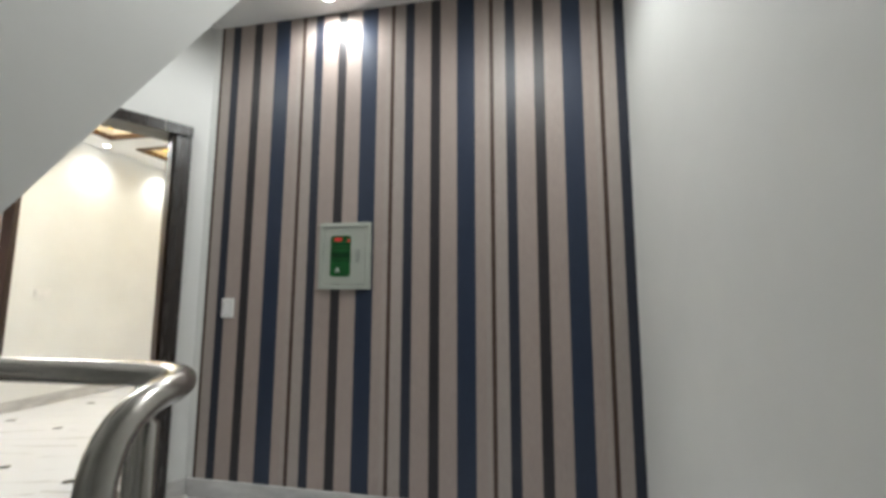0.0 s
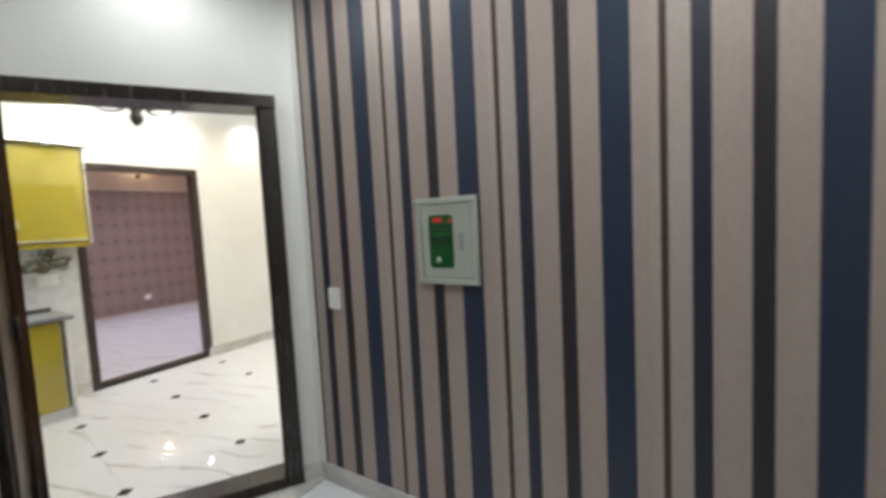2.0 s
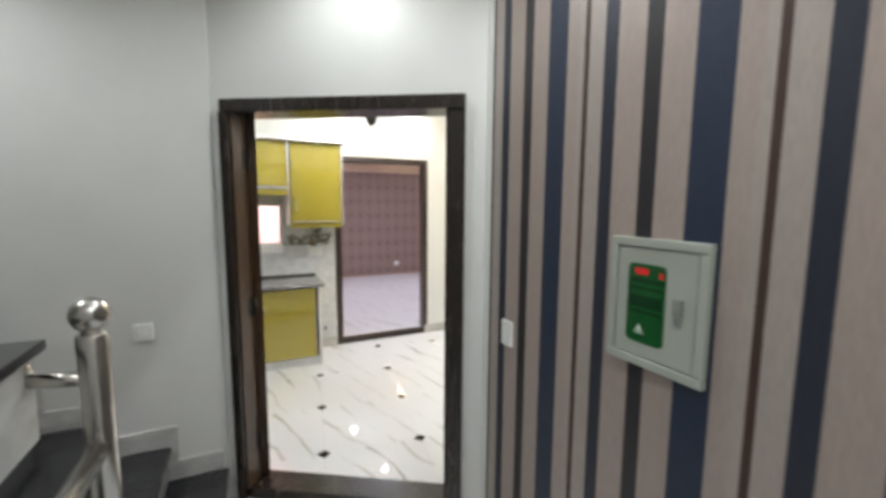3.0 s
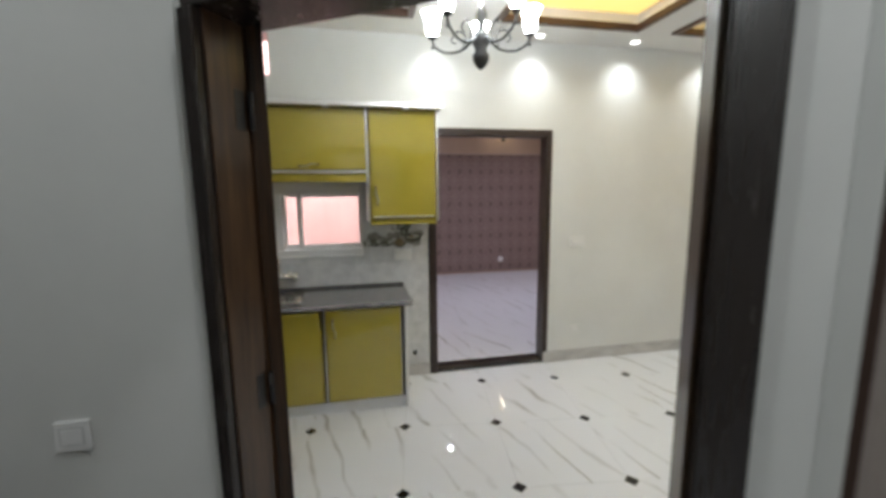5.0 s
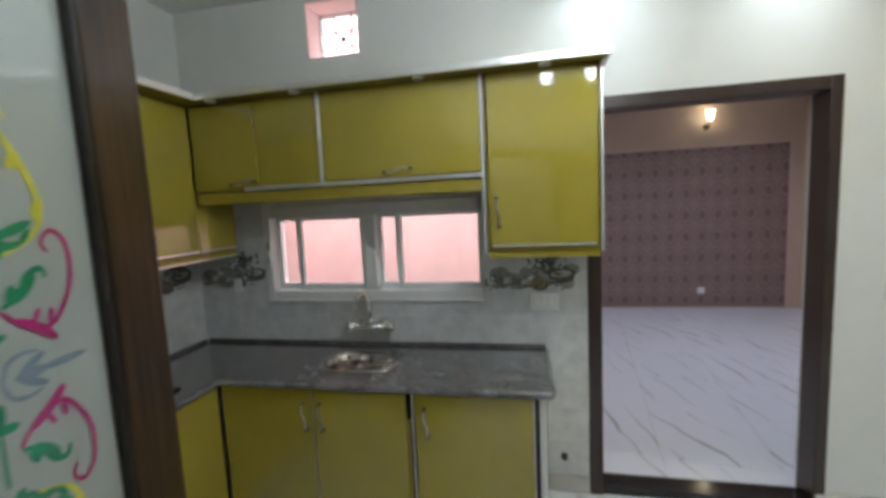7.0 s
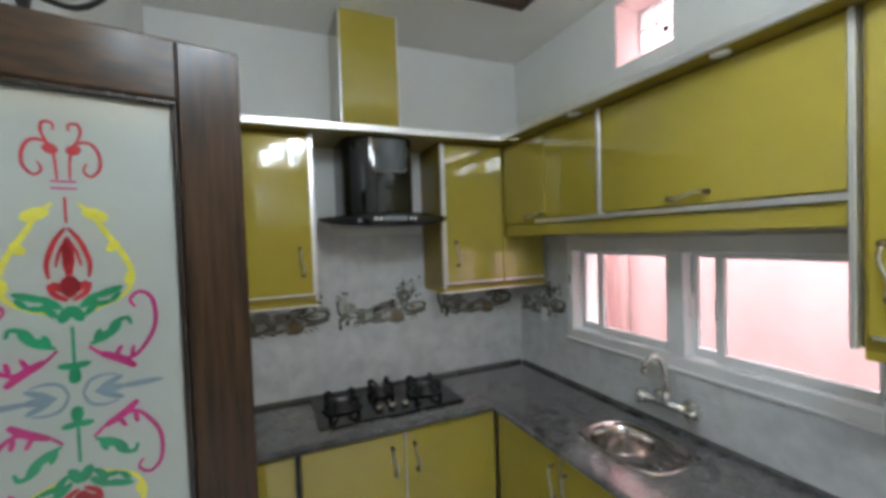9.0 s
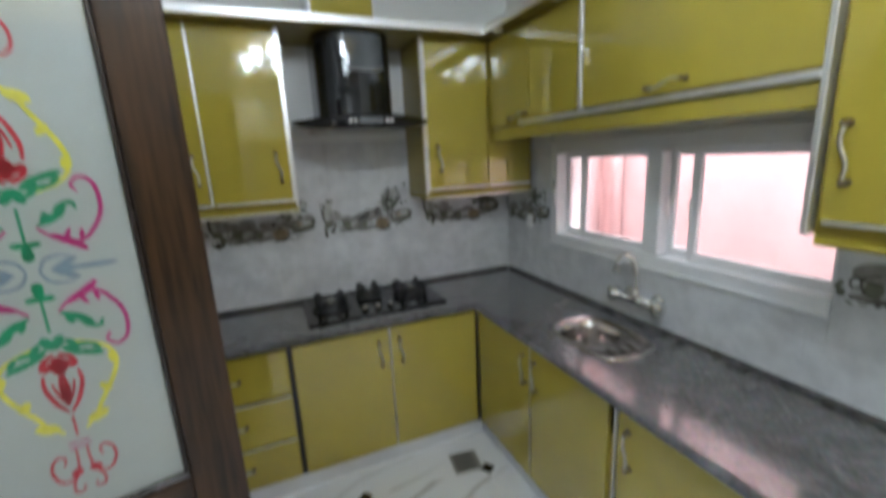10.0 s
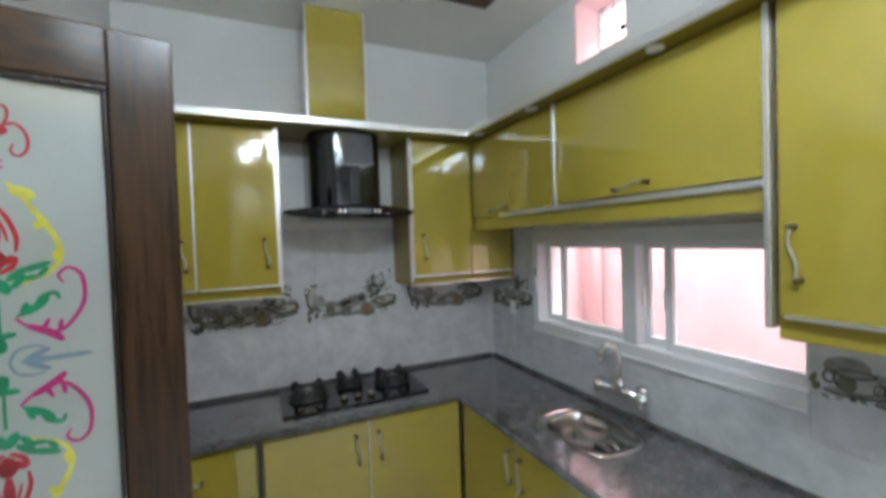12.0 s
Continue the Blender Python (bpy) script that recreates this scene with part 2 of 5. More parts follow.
M_WOODDARK = material("dark_panel_wood", (0.018, 0.0098, 0.0055), 0.45, second=(0.011, 0.0065, 0.0042), scale=3.2, grain=(16, 16, 1.1), spec=0.15)
M_LINING = material("lining_wood", (0.080, 0.042, 0.021), 0.35, second=(0.034, 0.018, 0.010), scale=3.0, grain=(16, 16, 1.1), coat=0.3, coat_rough=0.10, spec=0.3)
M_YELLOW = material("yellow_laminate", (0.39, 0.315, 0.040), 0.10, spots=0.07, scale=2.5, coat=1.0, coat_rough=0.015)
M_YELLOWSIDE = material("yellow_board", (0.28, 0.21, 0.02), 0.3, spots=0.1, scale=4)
M_ALU = material("aluminium", (0.88, 0.88, 0.87), 0.36, metal=0.85, spots=0.04, scale=30)
M_STEEL = material("stainless_steel", (0.52, 0.50, 0.47), 0.23, metal=1.0, spots=0.08, scale=18, bump=0.01, bump_scale=150)
M_CHROME = material("chrome", (0.8, 0.8, 0.79), 0.07, metal=1.0, spots=0.03, scale=30)
M_BOWL = material("sink_steel", (0.72, 0.70, 0.67), 0.15, metal=1.0, spots=0.06, scale=25)
M_GRANITE = granite()
M_NICKEL = material("satin_nickel", (0.60, 0.57, 0.50), 0.42, metal=1.0, spots=0.2, scale=60)
M_BRONZE = material("dark_bronze", (0.20, 0.155, 0.10), 0.4, metal=0.9, spots=0.3, scale=60)
M_DULL = material("dull_steel", (0.27, 0.27, 0.26), 0.5, metal=0.3, spots=0.25, scale=40)
M_PATCH = material("patch_gloss", (0.085, 0.092, 0.095), 0.06, spots=0.1, scale=20)
M_WALLTILE = material("glazed_wall_tile", (0.68, 0.685, 0.695), 0.14, second=(0.55, 0.557, 0.57), scale=11, rand=0.006, bump=0.02, bump_scale=30)
M_UPVC = material("white_upvc", (0.78, 0.78, 0.78), 0.35, spots=0.04, scale=6)
M_PINK = material("pink_render", (0.80, 0.60, 0.58), 0.85, spots=0.08, scale=3, bump=0.3, bump_scale=70)
M_BEIGE = material("beige_paint", (0.62, 0.48, 0.37), 0.6, spots=0.06, scale=2)
M_CREAM = material("cream_moulding", (0.62, 0.50, 0.42), 0.5, spots=0.05, scale=4)
M_GLASS = glass("window_glass")
M_BLACK = material("black_gloss", (0.012, 0.012, 0.013), 0.08, spots=0.2, scale=20)
M_IRON = material("black_iron", (0.016, 0.015, 0.015), 0.45, spots=0.3, scale=60, bump=0.2, bump_scale=200)
M_PLASTIC = material("white_plastic", (0.84, 0.835, 0.82), 0.30, spots=0.03, scale=10)
M_GAP_SHADE = material("gap_shade_grey", (0.64, 0.64, 0.62), 0.4, spots=0.05, scale=20)
M_BOX = material("grey_metal_box", (0.40, 0.425, 0.375), 0.4, spots=0.05, scale=8)
M_GREEN = material("green_label", (0.010, 0.095, 0.022), 0.1, spots=0.15, scale=12)
M_DARKGREEN = material("dark_green_label", (0.006, 0.045, 0.013), 0.15, spots=0.2, scale=12)
M_RED = glowing("red_display", (0.5, 0.012, 0.012), 0.22)
M_PALEMARK = material("pale_print", (0.42, 0.50, 0.42), 0.4, spots=0.1, scale=40)
M_LATCH = material("grey_latch", (0.34, 0.36, 0.33), 0.35, metal=0.4, spots=0.08, scale=30)
M_DISPLAY = material("grey_legend", (0.22, 0.23, 0.24), 0.3, second=(0.10, 0.105, 0.11), scale=160)
M_FROST = material("frosted_glass", (0.335, 0.36, 0.335), 0.3, spots=0.05, scale=3, coat=1.0)
M_BULB = glowing("lit_shade", (0.985, 0.985, 0.97), 46.0)
M_SPOTDISC = glowing("lit_downlight", (1.0, 0.97, 0.92), 14.0)
M_COVE = glowing("amber_cove_panel", (1.0, 0.70, 0.22), 1.5)
M_SHADEOFF = material("milk_glass", (0.62, 0.63, 0.56), 0.3, spots=0.06, scale=12)
M_TRIMWOOD = material("ceiling_trim_wood", (0.07, 0.032, 0.018), 0.35, spots=0.3, scale=3)
M_PALEWOOD = material("pale_wood_panel", (0.30, 0.175, 0.075), 0.4, second=(0.2, 0.11, 0.045), scale=3, grain=(12, 12, 1.2))

# ---- mesh helpers ----


def box(bm, x0, x1, y0, y1, z0, z1, bevel=0.0, seg=1):
    made = bmesh.ops.create_cube(bm, size=1.0, matrix=Matrix.Translation(((x0 + x1) / 2, (y0 + y1) / 2, (z0 + z1) / 2)) @ Matrix.Diagonal((abs(x1 - x0), abs(y1 - y0), abs(z1 - z0), 1)))
    if bevel > 0:
        edges = list({e for v in made["verts"] for e in v.link_edges})
        bmesh.ops.bevel(bm, geom=edges, offset=bevel, segments=seg, profile=0.6, affect="EDGES")
    return bm


def slab(*args, **kw):
    return box(bmesh.new(), *args, **kw)


def prism(points, z0, z1):
    """An upright solid over a plan outline."""
    bm = bmesh.new()
    low = [bm.verts.new((x, y, z0)) for x, y in points]
    high = [bm.verts.new((x, y, z1)) for x, y in points]
    n = len(points)
    bm.faces.new(low[::-1])
    bm.faces.new(high)
    for i in range(n):
        bm.faces.new((low[i], low[(i + 1) % n], high[(i + 1) % n], high[i]))
    bmesh.ops.recalc_face_normals(bm, faces=bm.faces)
    return bm


def tube(bm, points, r, sides=12, closed=False):
    """A round bar along a line of points."""
    pts = [Vector(p) for p in points]
    rings = []
    side = None
    for i, p in enumerate(pts):
        a = pts[max(0, i - 1)]
        b = pts[min(len(pts) - 1, i + 1)]
        d = (b - a).normalized()
        if side is None:
            side = d.orthogonal().normalized()
        side = (side - d * side.dot(d)).normalized()
        up = d.cross(side)
        rr = r[i] if isinstance(r, (list, tuple)) else r
        rings.append([bm.verts.new(p + rr * (math.cos(k * math.tau / sides) * side + math.sin(k * math.tau / sides) * up)) for k in range(sides)])
    for a, b in zip(rings, rings[1:]):
        for k in range(sides):
            f = bm.faces.new((a[k], a[(k + 1) % sides], b[(k + 1) % sides], b[k]))
            f.smooth = True
    bm.faces.new(rings[0][::-1])
    bm.faces.new(rings[-1])
    return bm


def lathe(bm, profile, centre=(0, 0, 0), sides=20, axis="Z"):
    """A turned shape from (radius, height) pairs."""
    c = Vector(centre)
    rings = []
    for r, h in profile:
        ring = []
        for k in range(sides):
            a = k * math.tau / sides
            v = Vector((r * math.cos(a), r * math.sin(a), h))
            if axis == "X":
                v = Vector((v.z, v.x, v.y))
            if axis == "Y":
                v = Vector((v.x, v.z, v.y))
            ring.append(bm.verts.new(c + v))
        rings.append(ring)
    for a, b in zip(rings, rings[1:]):
        for k in range(sides):
            f = bm.faces.new((a[k], a[(k + 1) % sides], b[(k + 1) % sides], b[k]))
            f.smooth = True
    if profile[0][0] > 0.0005:
        bm.faces.new(rings[0][::-1])
    if profile[-1][0] > 0.0005:
        bm.faces.new(rings[-1])
    bmesh.ops.recalc_face_normals(bm, faces=bm.faces)
    return bm


def arc(a, c, b, n=8):
    """Points of a smooth bend from a to b, pulled towards c."""
    a, b, c = Vector(a), Vector(b), Vector(c)
    return [(1 - t) ** 2 * a + 2 * t * (1 - t) * c + t * t * b for t in (i / n for i in range(n + 1))]


def mesh_of(name, bm, mat):
    me = bpy.data.meshes.new(name)
    bm.to_mesh(me)
    bm.free()
    me.materials.append(mat)
    return me


def part(name, bm, mat, parent, label=""):
    ob = new(name, mesh_of(name, bm, mat))
    ob.parent = parent
    return tagged(ob, label)


def thing(name, m=None, label="", category="", group="", kind=""):
    ob = new(name)
    ob.empty_display_size = 0.1
    if m is not None:
        ob.matrix_world = m
    return tagged(ob, label, category, group, kind)


def structure(name, bm, mat, label="", category="wall"):
    return tagged(new(name, mesh_of(name, bm, mat)), label, category, kind="structure")


def wall_boxes(axis, face, depth, along, height, holes):
    """A straight wall with rectangular openings. axis: the one it is square to; face: its plane; depth: to its other face."""
    bm = bmesh.new()
    a0, a1 = along
    cuts = sorted({a0, a1, *[v for h in holes for v in h[:2]]})
    for s, e in zip(cuts, cuts[1:]):
        inside = sorted([h for h in holes if h[0] <= s + 1e-6 and h[1] >= e - 1e-6], key=lambda h: h[2])
        z = 0.0 - 0.05
        for h in [*inside, (0, 0, height, height)]:
            if h[2] > z + 1e-4:
                lo, hi = min(face, depth), max(face, depth)
                if axis == "X":
                    box(bm, lo, hi, s, e, z, h[2])
                else:
                    box(bm, s, e, lo, hi, z, h[2])
            z = h[3]
    bmesh.ops.remove_doubles(bm, verts=bm.verts, dist=1e-4)
    return bm


SINKWALL = Matrix(((0, 1, 0, 0), (-1, 0, 0, 0), (0, 0, 1, 0), (0, 0, 0, 1)))  # u runs along -y, v out of the wall along +x
HOBWALL = Matrix.Translation((0, -2.21, 0))                                   # u runs along +x, v out of the wall along +y
YK = -2.21
SKEW_DEG = -7.563

# ---- large structure ----
structure("wall_back", wall_boxes("X", 0.0, -0.22, (-2.43, 4.2), 2.95, [(-1.725, -0.388, 1.107, 1.69), (-1.345, -1.03, 2.51, 2.82), (0.165, 1.289, -0.05, 2.15)]), M_WALL, "off-white painted wall with a kitchen window and a door")
structure("wall_hob", wall_boxes("Y", YK, YK - 0.2, (-0.22, 2.3), 2.95, []), M_WALL, "off-white painted wall behind the hob")
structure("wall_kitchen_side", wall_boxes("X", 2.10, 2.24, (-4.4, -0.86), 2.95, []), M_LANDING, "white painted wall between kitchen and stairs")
structure("wall_end", wall_boxes("Y", 4.0, 4.2, (-0.22, 3.3), 2.95, []), M_WALL, "off-white end wall of the sitting room")
structure("wall_room_side", wall_boxes("X", 2.98, 3.15, (0.352, 4.2), 2.95, []), M_WALL, "off-white side wall of the sitting room")
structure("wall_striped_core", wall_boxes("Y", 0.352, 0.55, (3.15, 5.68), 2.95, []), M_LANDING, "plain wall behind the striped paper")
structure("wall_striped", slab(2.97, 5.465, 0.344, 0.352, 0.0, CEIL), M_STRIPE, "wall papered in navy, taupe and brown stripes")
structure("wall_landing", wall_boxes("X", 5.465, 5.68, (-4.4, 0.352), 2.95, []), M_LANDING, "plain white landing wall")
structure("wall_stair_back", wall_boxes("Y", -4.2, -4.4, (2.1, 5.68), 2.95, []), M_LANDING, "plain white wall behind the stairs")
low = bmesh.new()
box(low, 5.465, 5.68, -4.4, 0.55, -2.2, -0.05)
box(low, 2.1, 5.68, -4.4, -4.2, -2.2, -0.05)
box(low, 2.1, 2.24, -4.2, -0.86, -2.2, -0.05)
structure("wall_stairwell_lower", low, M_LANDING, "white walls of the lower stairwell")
structure("ground", slab(-6.5, 6.5, -5.5, 5.5, -2.4, -2.2), M_GROUT, "ground slab far below", "ground")

DIAG = Matrix.Translation((2.967, 0.336, 0)) @ Matrix(((-0.524, 0.852, 0, 0), (-0.852, -0.524, 0, 0), (0, 0, 1, 0), (0, 0, 0, 1)))
dw = bmesh.new()
box(dw, 0.0, 0.10, -0.15, 0.0, -0.05, 2.15)
box(dw, 1.332, 1.40, -0.15, 0.0, -0.05, 2.15)
box(dw, 0.0, 1.40, -0.15, 0.0, 2.15, 2.95)
bmesh.ops.remove_doubles(dw, verts=dw.verts, dist=1e-4)
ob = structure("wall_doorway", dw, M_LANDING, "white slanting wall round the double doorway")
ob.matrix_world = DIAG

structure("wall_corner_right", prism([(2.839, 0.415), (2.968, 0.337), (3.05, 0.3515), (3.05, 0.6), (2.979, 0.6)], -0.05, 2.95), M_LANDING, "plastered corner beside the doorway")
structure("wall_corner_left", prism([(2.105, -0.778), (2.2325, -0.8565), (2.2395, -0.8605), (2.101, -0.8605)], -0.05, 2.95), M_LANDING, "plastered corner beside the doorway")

# ceilings: one mesh each, with sunk trays over the room
TRAYS = [(0.36, 1.75, -1.60, 0.02), (0.40, 1.75, 0.62, 1.80), (0.40, 1.75, 2.10, 3.40)]


def tray_ceiling():
    bm = bmesh.new()
    xs = [-0.22, 0.36, 0.40, 1.75, 3.0]
    ys = sorted({-2.43, 4.2, *[v for t in TRAYS for v in t[2:]]})
    for x0, x1 in zip(xs, xs[1:]):
        for y0, y1 in zip(ys, ys[1:]):
            inside = any(t[0] <= x0 + 1e-6 and t[1] >= x1 - 1e-6 and t[2] <= y0 + 1e-6 and t[3] >= y1 - 1e-6 for t in TRAYS)
            if not inside:
                box(bm, x0, x1, y0, y1, CEIL, CEIL + 0.12)
    box(bm, -0.22, 3.0, -2.43, 4.2, CEIL + 0.12, CEIL + 0.2)
    bmesh.ops.remove_doubles(bm, verts=bm.verts, dist=1e-4)
    return bm


structure("ceiling", tray_ceiling(), M_CEIL, "white plaster ceiling with sunk trays", "ceiling")
structure("ceiling_landing", slab(2.1, 5.68, -4.4, 0.55, CEIL + 0.002, CEIL + 0.15), M_CEIL, "white plaster ceiling over the landing", "ceiling")
structure("ceiling_bedroom", slab(-4.5, -0.22, -0.2, 3.9, CEIL, CEIL + 0.15), M_CEIL, "white plaster bedroom ceiling", "ceiling")
for i, t in enumerate(TRAYS):
    fr = bmesh.new()
    w = 0.045
    box(fr, t[0], t[1], t[2], t[2] + w, CEIL - 0.022, CEIL + 0.03, 0.006)
    box(fr, t[0], t[1], t[3] - w, t[3], CEIL - 0.022, CEIL + 0.03, 0.006)
    box(fr, t[0], t[0] + w, t[2] + w, t[3] - w, CEIL - 0.022, CEIL + 0.03, 0.006)
    box(fr, t[1] - w, t[1], t[2] + w, t[3] - w, CEIL - 0.022, CEIL + 0.03, 0.006)
    structure("ceiling_trim", fr, M_TRIMWOOD, "dark brown wooden frame round a ceiling tray", "trim")
    if i:
        structure("tray_panel", slab(t[0] + 0.05, t[1] - 0.05, t[2] + 0.05, t[3] - 0.05, CEIL + 0.095, CEIL + 0.112), M_COVE, "amber glowing panel inside a ceiling tray", "ceiling light")

# bedroom shell
structure("wall_bedroom_far", wall_boxes("X", -4.2, -4.4, (-0.2, 3.9), 2.95, []), M_BEIGE, "beige far wall of the bedroom")
structure("wallpaper_panel", slab(-4.2, -4.188, 0.1, 3.375, 0.02, 2.28), M_DAMASK, "plum damask wallpaper panel on the far wall", "wallpaper")
structure("wall_bedroom_north", wall_boxes("Y", 3.55, 3.75, (-4.4, -0.22), 2.95, []), M_BEIGE, "beige side wall of the bedroom")
structure("wall_bedroom_south", wall_boxes("Y", 0.0, -0.14, (-4.4, -0.22), 2.95, []), M_BEIGE, "beige wall between bedroom and light shaft")

pt = bmesh.new()
box(pt, -4.2, -4.182, 0.1, 3.40, 2.28, 2.302, 0.003)
box(pt, -4.2, -4.182, 3.375, 3.40, 0.02, 2.28, 0.003)
structure("wallpaper_trim", pt, M_CREAM, "thin cream moulding round the wallpaper panel", "trim")

# light shaft outside the kitchen window
structure("wall_shaft_far", slab(-1.35, -1.2, -2.6, -0.14, -0.2, 4.4), M_PINK, "pink rendered wall of the light shaft")
structure("wall_shaft_side", slab(-1.35, -0.22, -2.75, -2.6, -0.2, 4.4), M_PINK, "pink rendered side wall of the light shaft")
structure("wall_shaft_near", slab(-0.24, -0.222, -2.6, -1.78, -0.2, 4.4), M_PINK, "pink rendered outer face beside the window")
structure("wall_shaft_end", slab(-1.35, -0.222, -0.158, -0.142, -0.2, 4.4), M_PINK, "pink rendered outer face of the bedroom wall")
structure("shaft_floor", slab(-1.35, -0.22, -2.75, -0.14, -0.25, -0.2), M_GROUT, "cement floor of the light shaft", "floor")
pr = bmesh.new()
tube(pr, [(-1.13, -2.38, -0.2), (-1.13, -2.38, 4.3)], 0.055, 16)
pipe = thing("drain_pipe", None, "pink painted soil pipe on the shaft wall", "pipe")
part("pipe", pr, M_PINK, pipe)

# pink reveals of the ventilator opening
vt = bmesh.new()
box(vt, -0.215, -0.002, -1.345, -1.338, 2.51, 2.82)
box(vt, -0.215, -0.002, -1.037, -1.03, 2.51, 2.82)
box(vt, -0.215, -0.002, -1.338, -1.037, 2.813, 2.82)
box(vt, -0.215, -0.002, -1.338, -1.037, 2.51, 2.517)
structure("ventilator_reveal", vt, M_PINK, "pink painted reveal of the small high ventilator", "trim")

# ---- skirtings ----
sk = [(0.0, 0.020, 1.247, 4.0), (0.0, 0.014, -0.06, 0.165)]
for x0, x1, y0, y1 in sk:
    structure("baseboard", slab(x0, x1, y0, y1, 0.0, 0.105, 0.003), M_SKIRT, "grey veined marble skirting", "baseboard")
structure("baseboard", slab(0.014, 2.98, 3.986, 4.0, 0.0, 0.105, 0.003), M_SKIRT, "grey veined marble skirting", "baseboard")
structure("baseboard", slab(2.985, 5.465, 0.328, 0.344, -0.02, 0.085, 0.003), M_SKIRT, "grey veined marble skirting under the striped wall", "baseboard")
structure("baseboard", slab(5.451, 5.465, -1.05, 0.326, -0.02, 0.085, 0.003), M_SKIRT, "grey veined marble skirting", "baseboard")
ob = structure("baseboard", slab(0.0, 0.098, 0.0, 0.014, -0.02, 0.085, 0.002), M_SKIRT, "grey marble skirting beside the doorway", "baseboard")
ob.matrix_world = DIAG

# ---- doorway between landing and room ----
door = thing("double_door_frame", DIAG, "dark brown wooden double door frame with sill", "door frame", kind="structure")
part("jamb", slab(0.10, 0.185, -0.15, 0.030, 0.0, 2.084, 0.004), M_FRAME, door)
part("jamb", slab(1.283, 1.331, -0.15, 0.056, 0.0, 2.084, 0.004), M_FRAME, door)
part("head", slab(0.10, 1.331, -0.15, 0.045, 2.085, 2.15, 0.004), M_FRAME, door)
part("sill", slab(0.185, 1.283, -0.15, 0.018, -0.02, 0.055, 0.005), M_FRAME, door)
part("jamb_lining", slab(1.275, 1.283, -0.149, 0.030, 0.055, 2.085, 0.002), M_LINING, door, "glossy brown jamb lining")
for z in (0.282, 1.062, 1.862):
    part("hinge_leaf", slab(1.2732, 1.2752, -0.078, -0.046, z - 0.052, z + 0.052, 0.001), M_IRON, door, "dark steel hinge leaf")
    for dz in (-0.036, 0.0, 0.036):
        part("screw", slab(1.2724, 1.2732, -0.064, -0.059, z + dz - 0.0025, z + dz + 0.0025, 0.0004), M_IRON, door, "small dark screw head")
part("jamb_lining", slab(0.185, 0.195, -0.10, 0.0, 0.055, 2.085, 0.002), M_WOOD, door, "glossy brown jamb lining")

# ---- back door frame ----
bd = thing("bedroom_door_frame", None, "dark brown wooden door frame, doorway standing open", "door frame", kind="structure")
part("jamb", slab(-0.12, 0.016, 0.165, 0.235, 0.0, 2.15, 0.004), M_JAMB, bd)
part("jamb", slab(-0.12, 0.016, 1.237, 1.289, 0.0, 2.15, 0.004), M_JAMB, bd)
part("head", slab(-0.12, 0.016, 0.235, 1.237, 2.088, 2.15, 0.004), M_JAMB, bd)
part("sill", slab(-0.12, 0.004, 0.235, 1.237, 0.0, 0.045, 0.004), M_DOT, bd)

# ---- stairs ----
def step(x0, x1, y0, y1, z, rise, label):
    s = thing("stair_step", None, label, "step", "stair steps")
    part("riser", slab(x0, x1, y0, y1, z - rise, z - 0.03), M_STEP, s, "white marble riser")
    part("tread", slab(x0, x1 + 0.02, y0 - 0.0, y1 + 0.025, z - 0.03, z, 0.006, 2), M_BLACKSTEP, s, "polished black granite tread")
    return s


RISE, RUN = 0.19, 0.26
for i in range(9):
    y1 = -0.89 - RUN * i
    step(2.255, 3.20, y1 - RUN, y1, RISE * (i + 1) - 0.02, RISE * (i + 1) if i < 3 else 0.5, "black granite stair tread on white marble riser, going up")
    sk = bmesh.new()
    box(sk, 2.24, 2.254, y1 - RUN, y1, RISE * (i + 1) - 0.02, RISE * (i + 1) + 0.085, 0.002)
    box(sk, 2.24, 2.254, y1 - RUN, y1 - RUN + 0.055, RISE * (i + 1) + 0.085, RISE * (i + 2) + 0.085, 0.002)
    structure("stair_skirting", sk, M_SKIRT, "stepped marble skirting along the stairs", "baseboard")
for i in range(8):
    y1 = -1.05 - 0.28 * i
    step(4.33, 5.465, y1 - 0.28, y1, -0.02 - RISE * (i + 1), RISE, "black granite stair tread on white marble riser, going down")
ret = thing("stair_step", None, "black granite tread on the white side of the return flight", "step", "stair steps")
part("tread", slab(3.21, 3.60, -1.62, -1.235, 1.228, 1.258, 0.006, 2), M_BLACKSTEP, ret, "polished black granite tread")
blk = bmesh.new()
box(blk, 3.235, 3.60, -1.62, -1.262, 0.98, 1.228)
box(blk, 3.30, 3.60, -1.62, -1.36, -0.02, 0.98)
part("riser", blk, M_STEP, ret, "white marble riser and side")
sof = bmesh.new()
outline = [(-2.6, -0.61), (-0.28, 2.87), (-2.6, 2.87)]
near = [sof.verts.new((4.10, y, z)) for y, z in outline]
far = [sof.verts.new((4.06, y, z)) for y, z in outline]
sof.faces.new(near)
sof.faces.new(far[::-1])
for k in range(3):
    sof.faces.new((near[k], far[k], far[(k + 1) % 3], near[(k + 1) % 3]))
bmesh.ops.recalc_face_normals(sof, faces=sof.faces)
structure("stair_stringer_wall", sof, M_LANDING, "white sloping side of the flight above", "stairs")

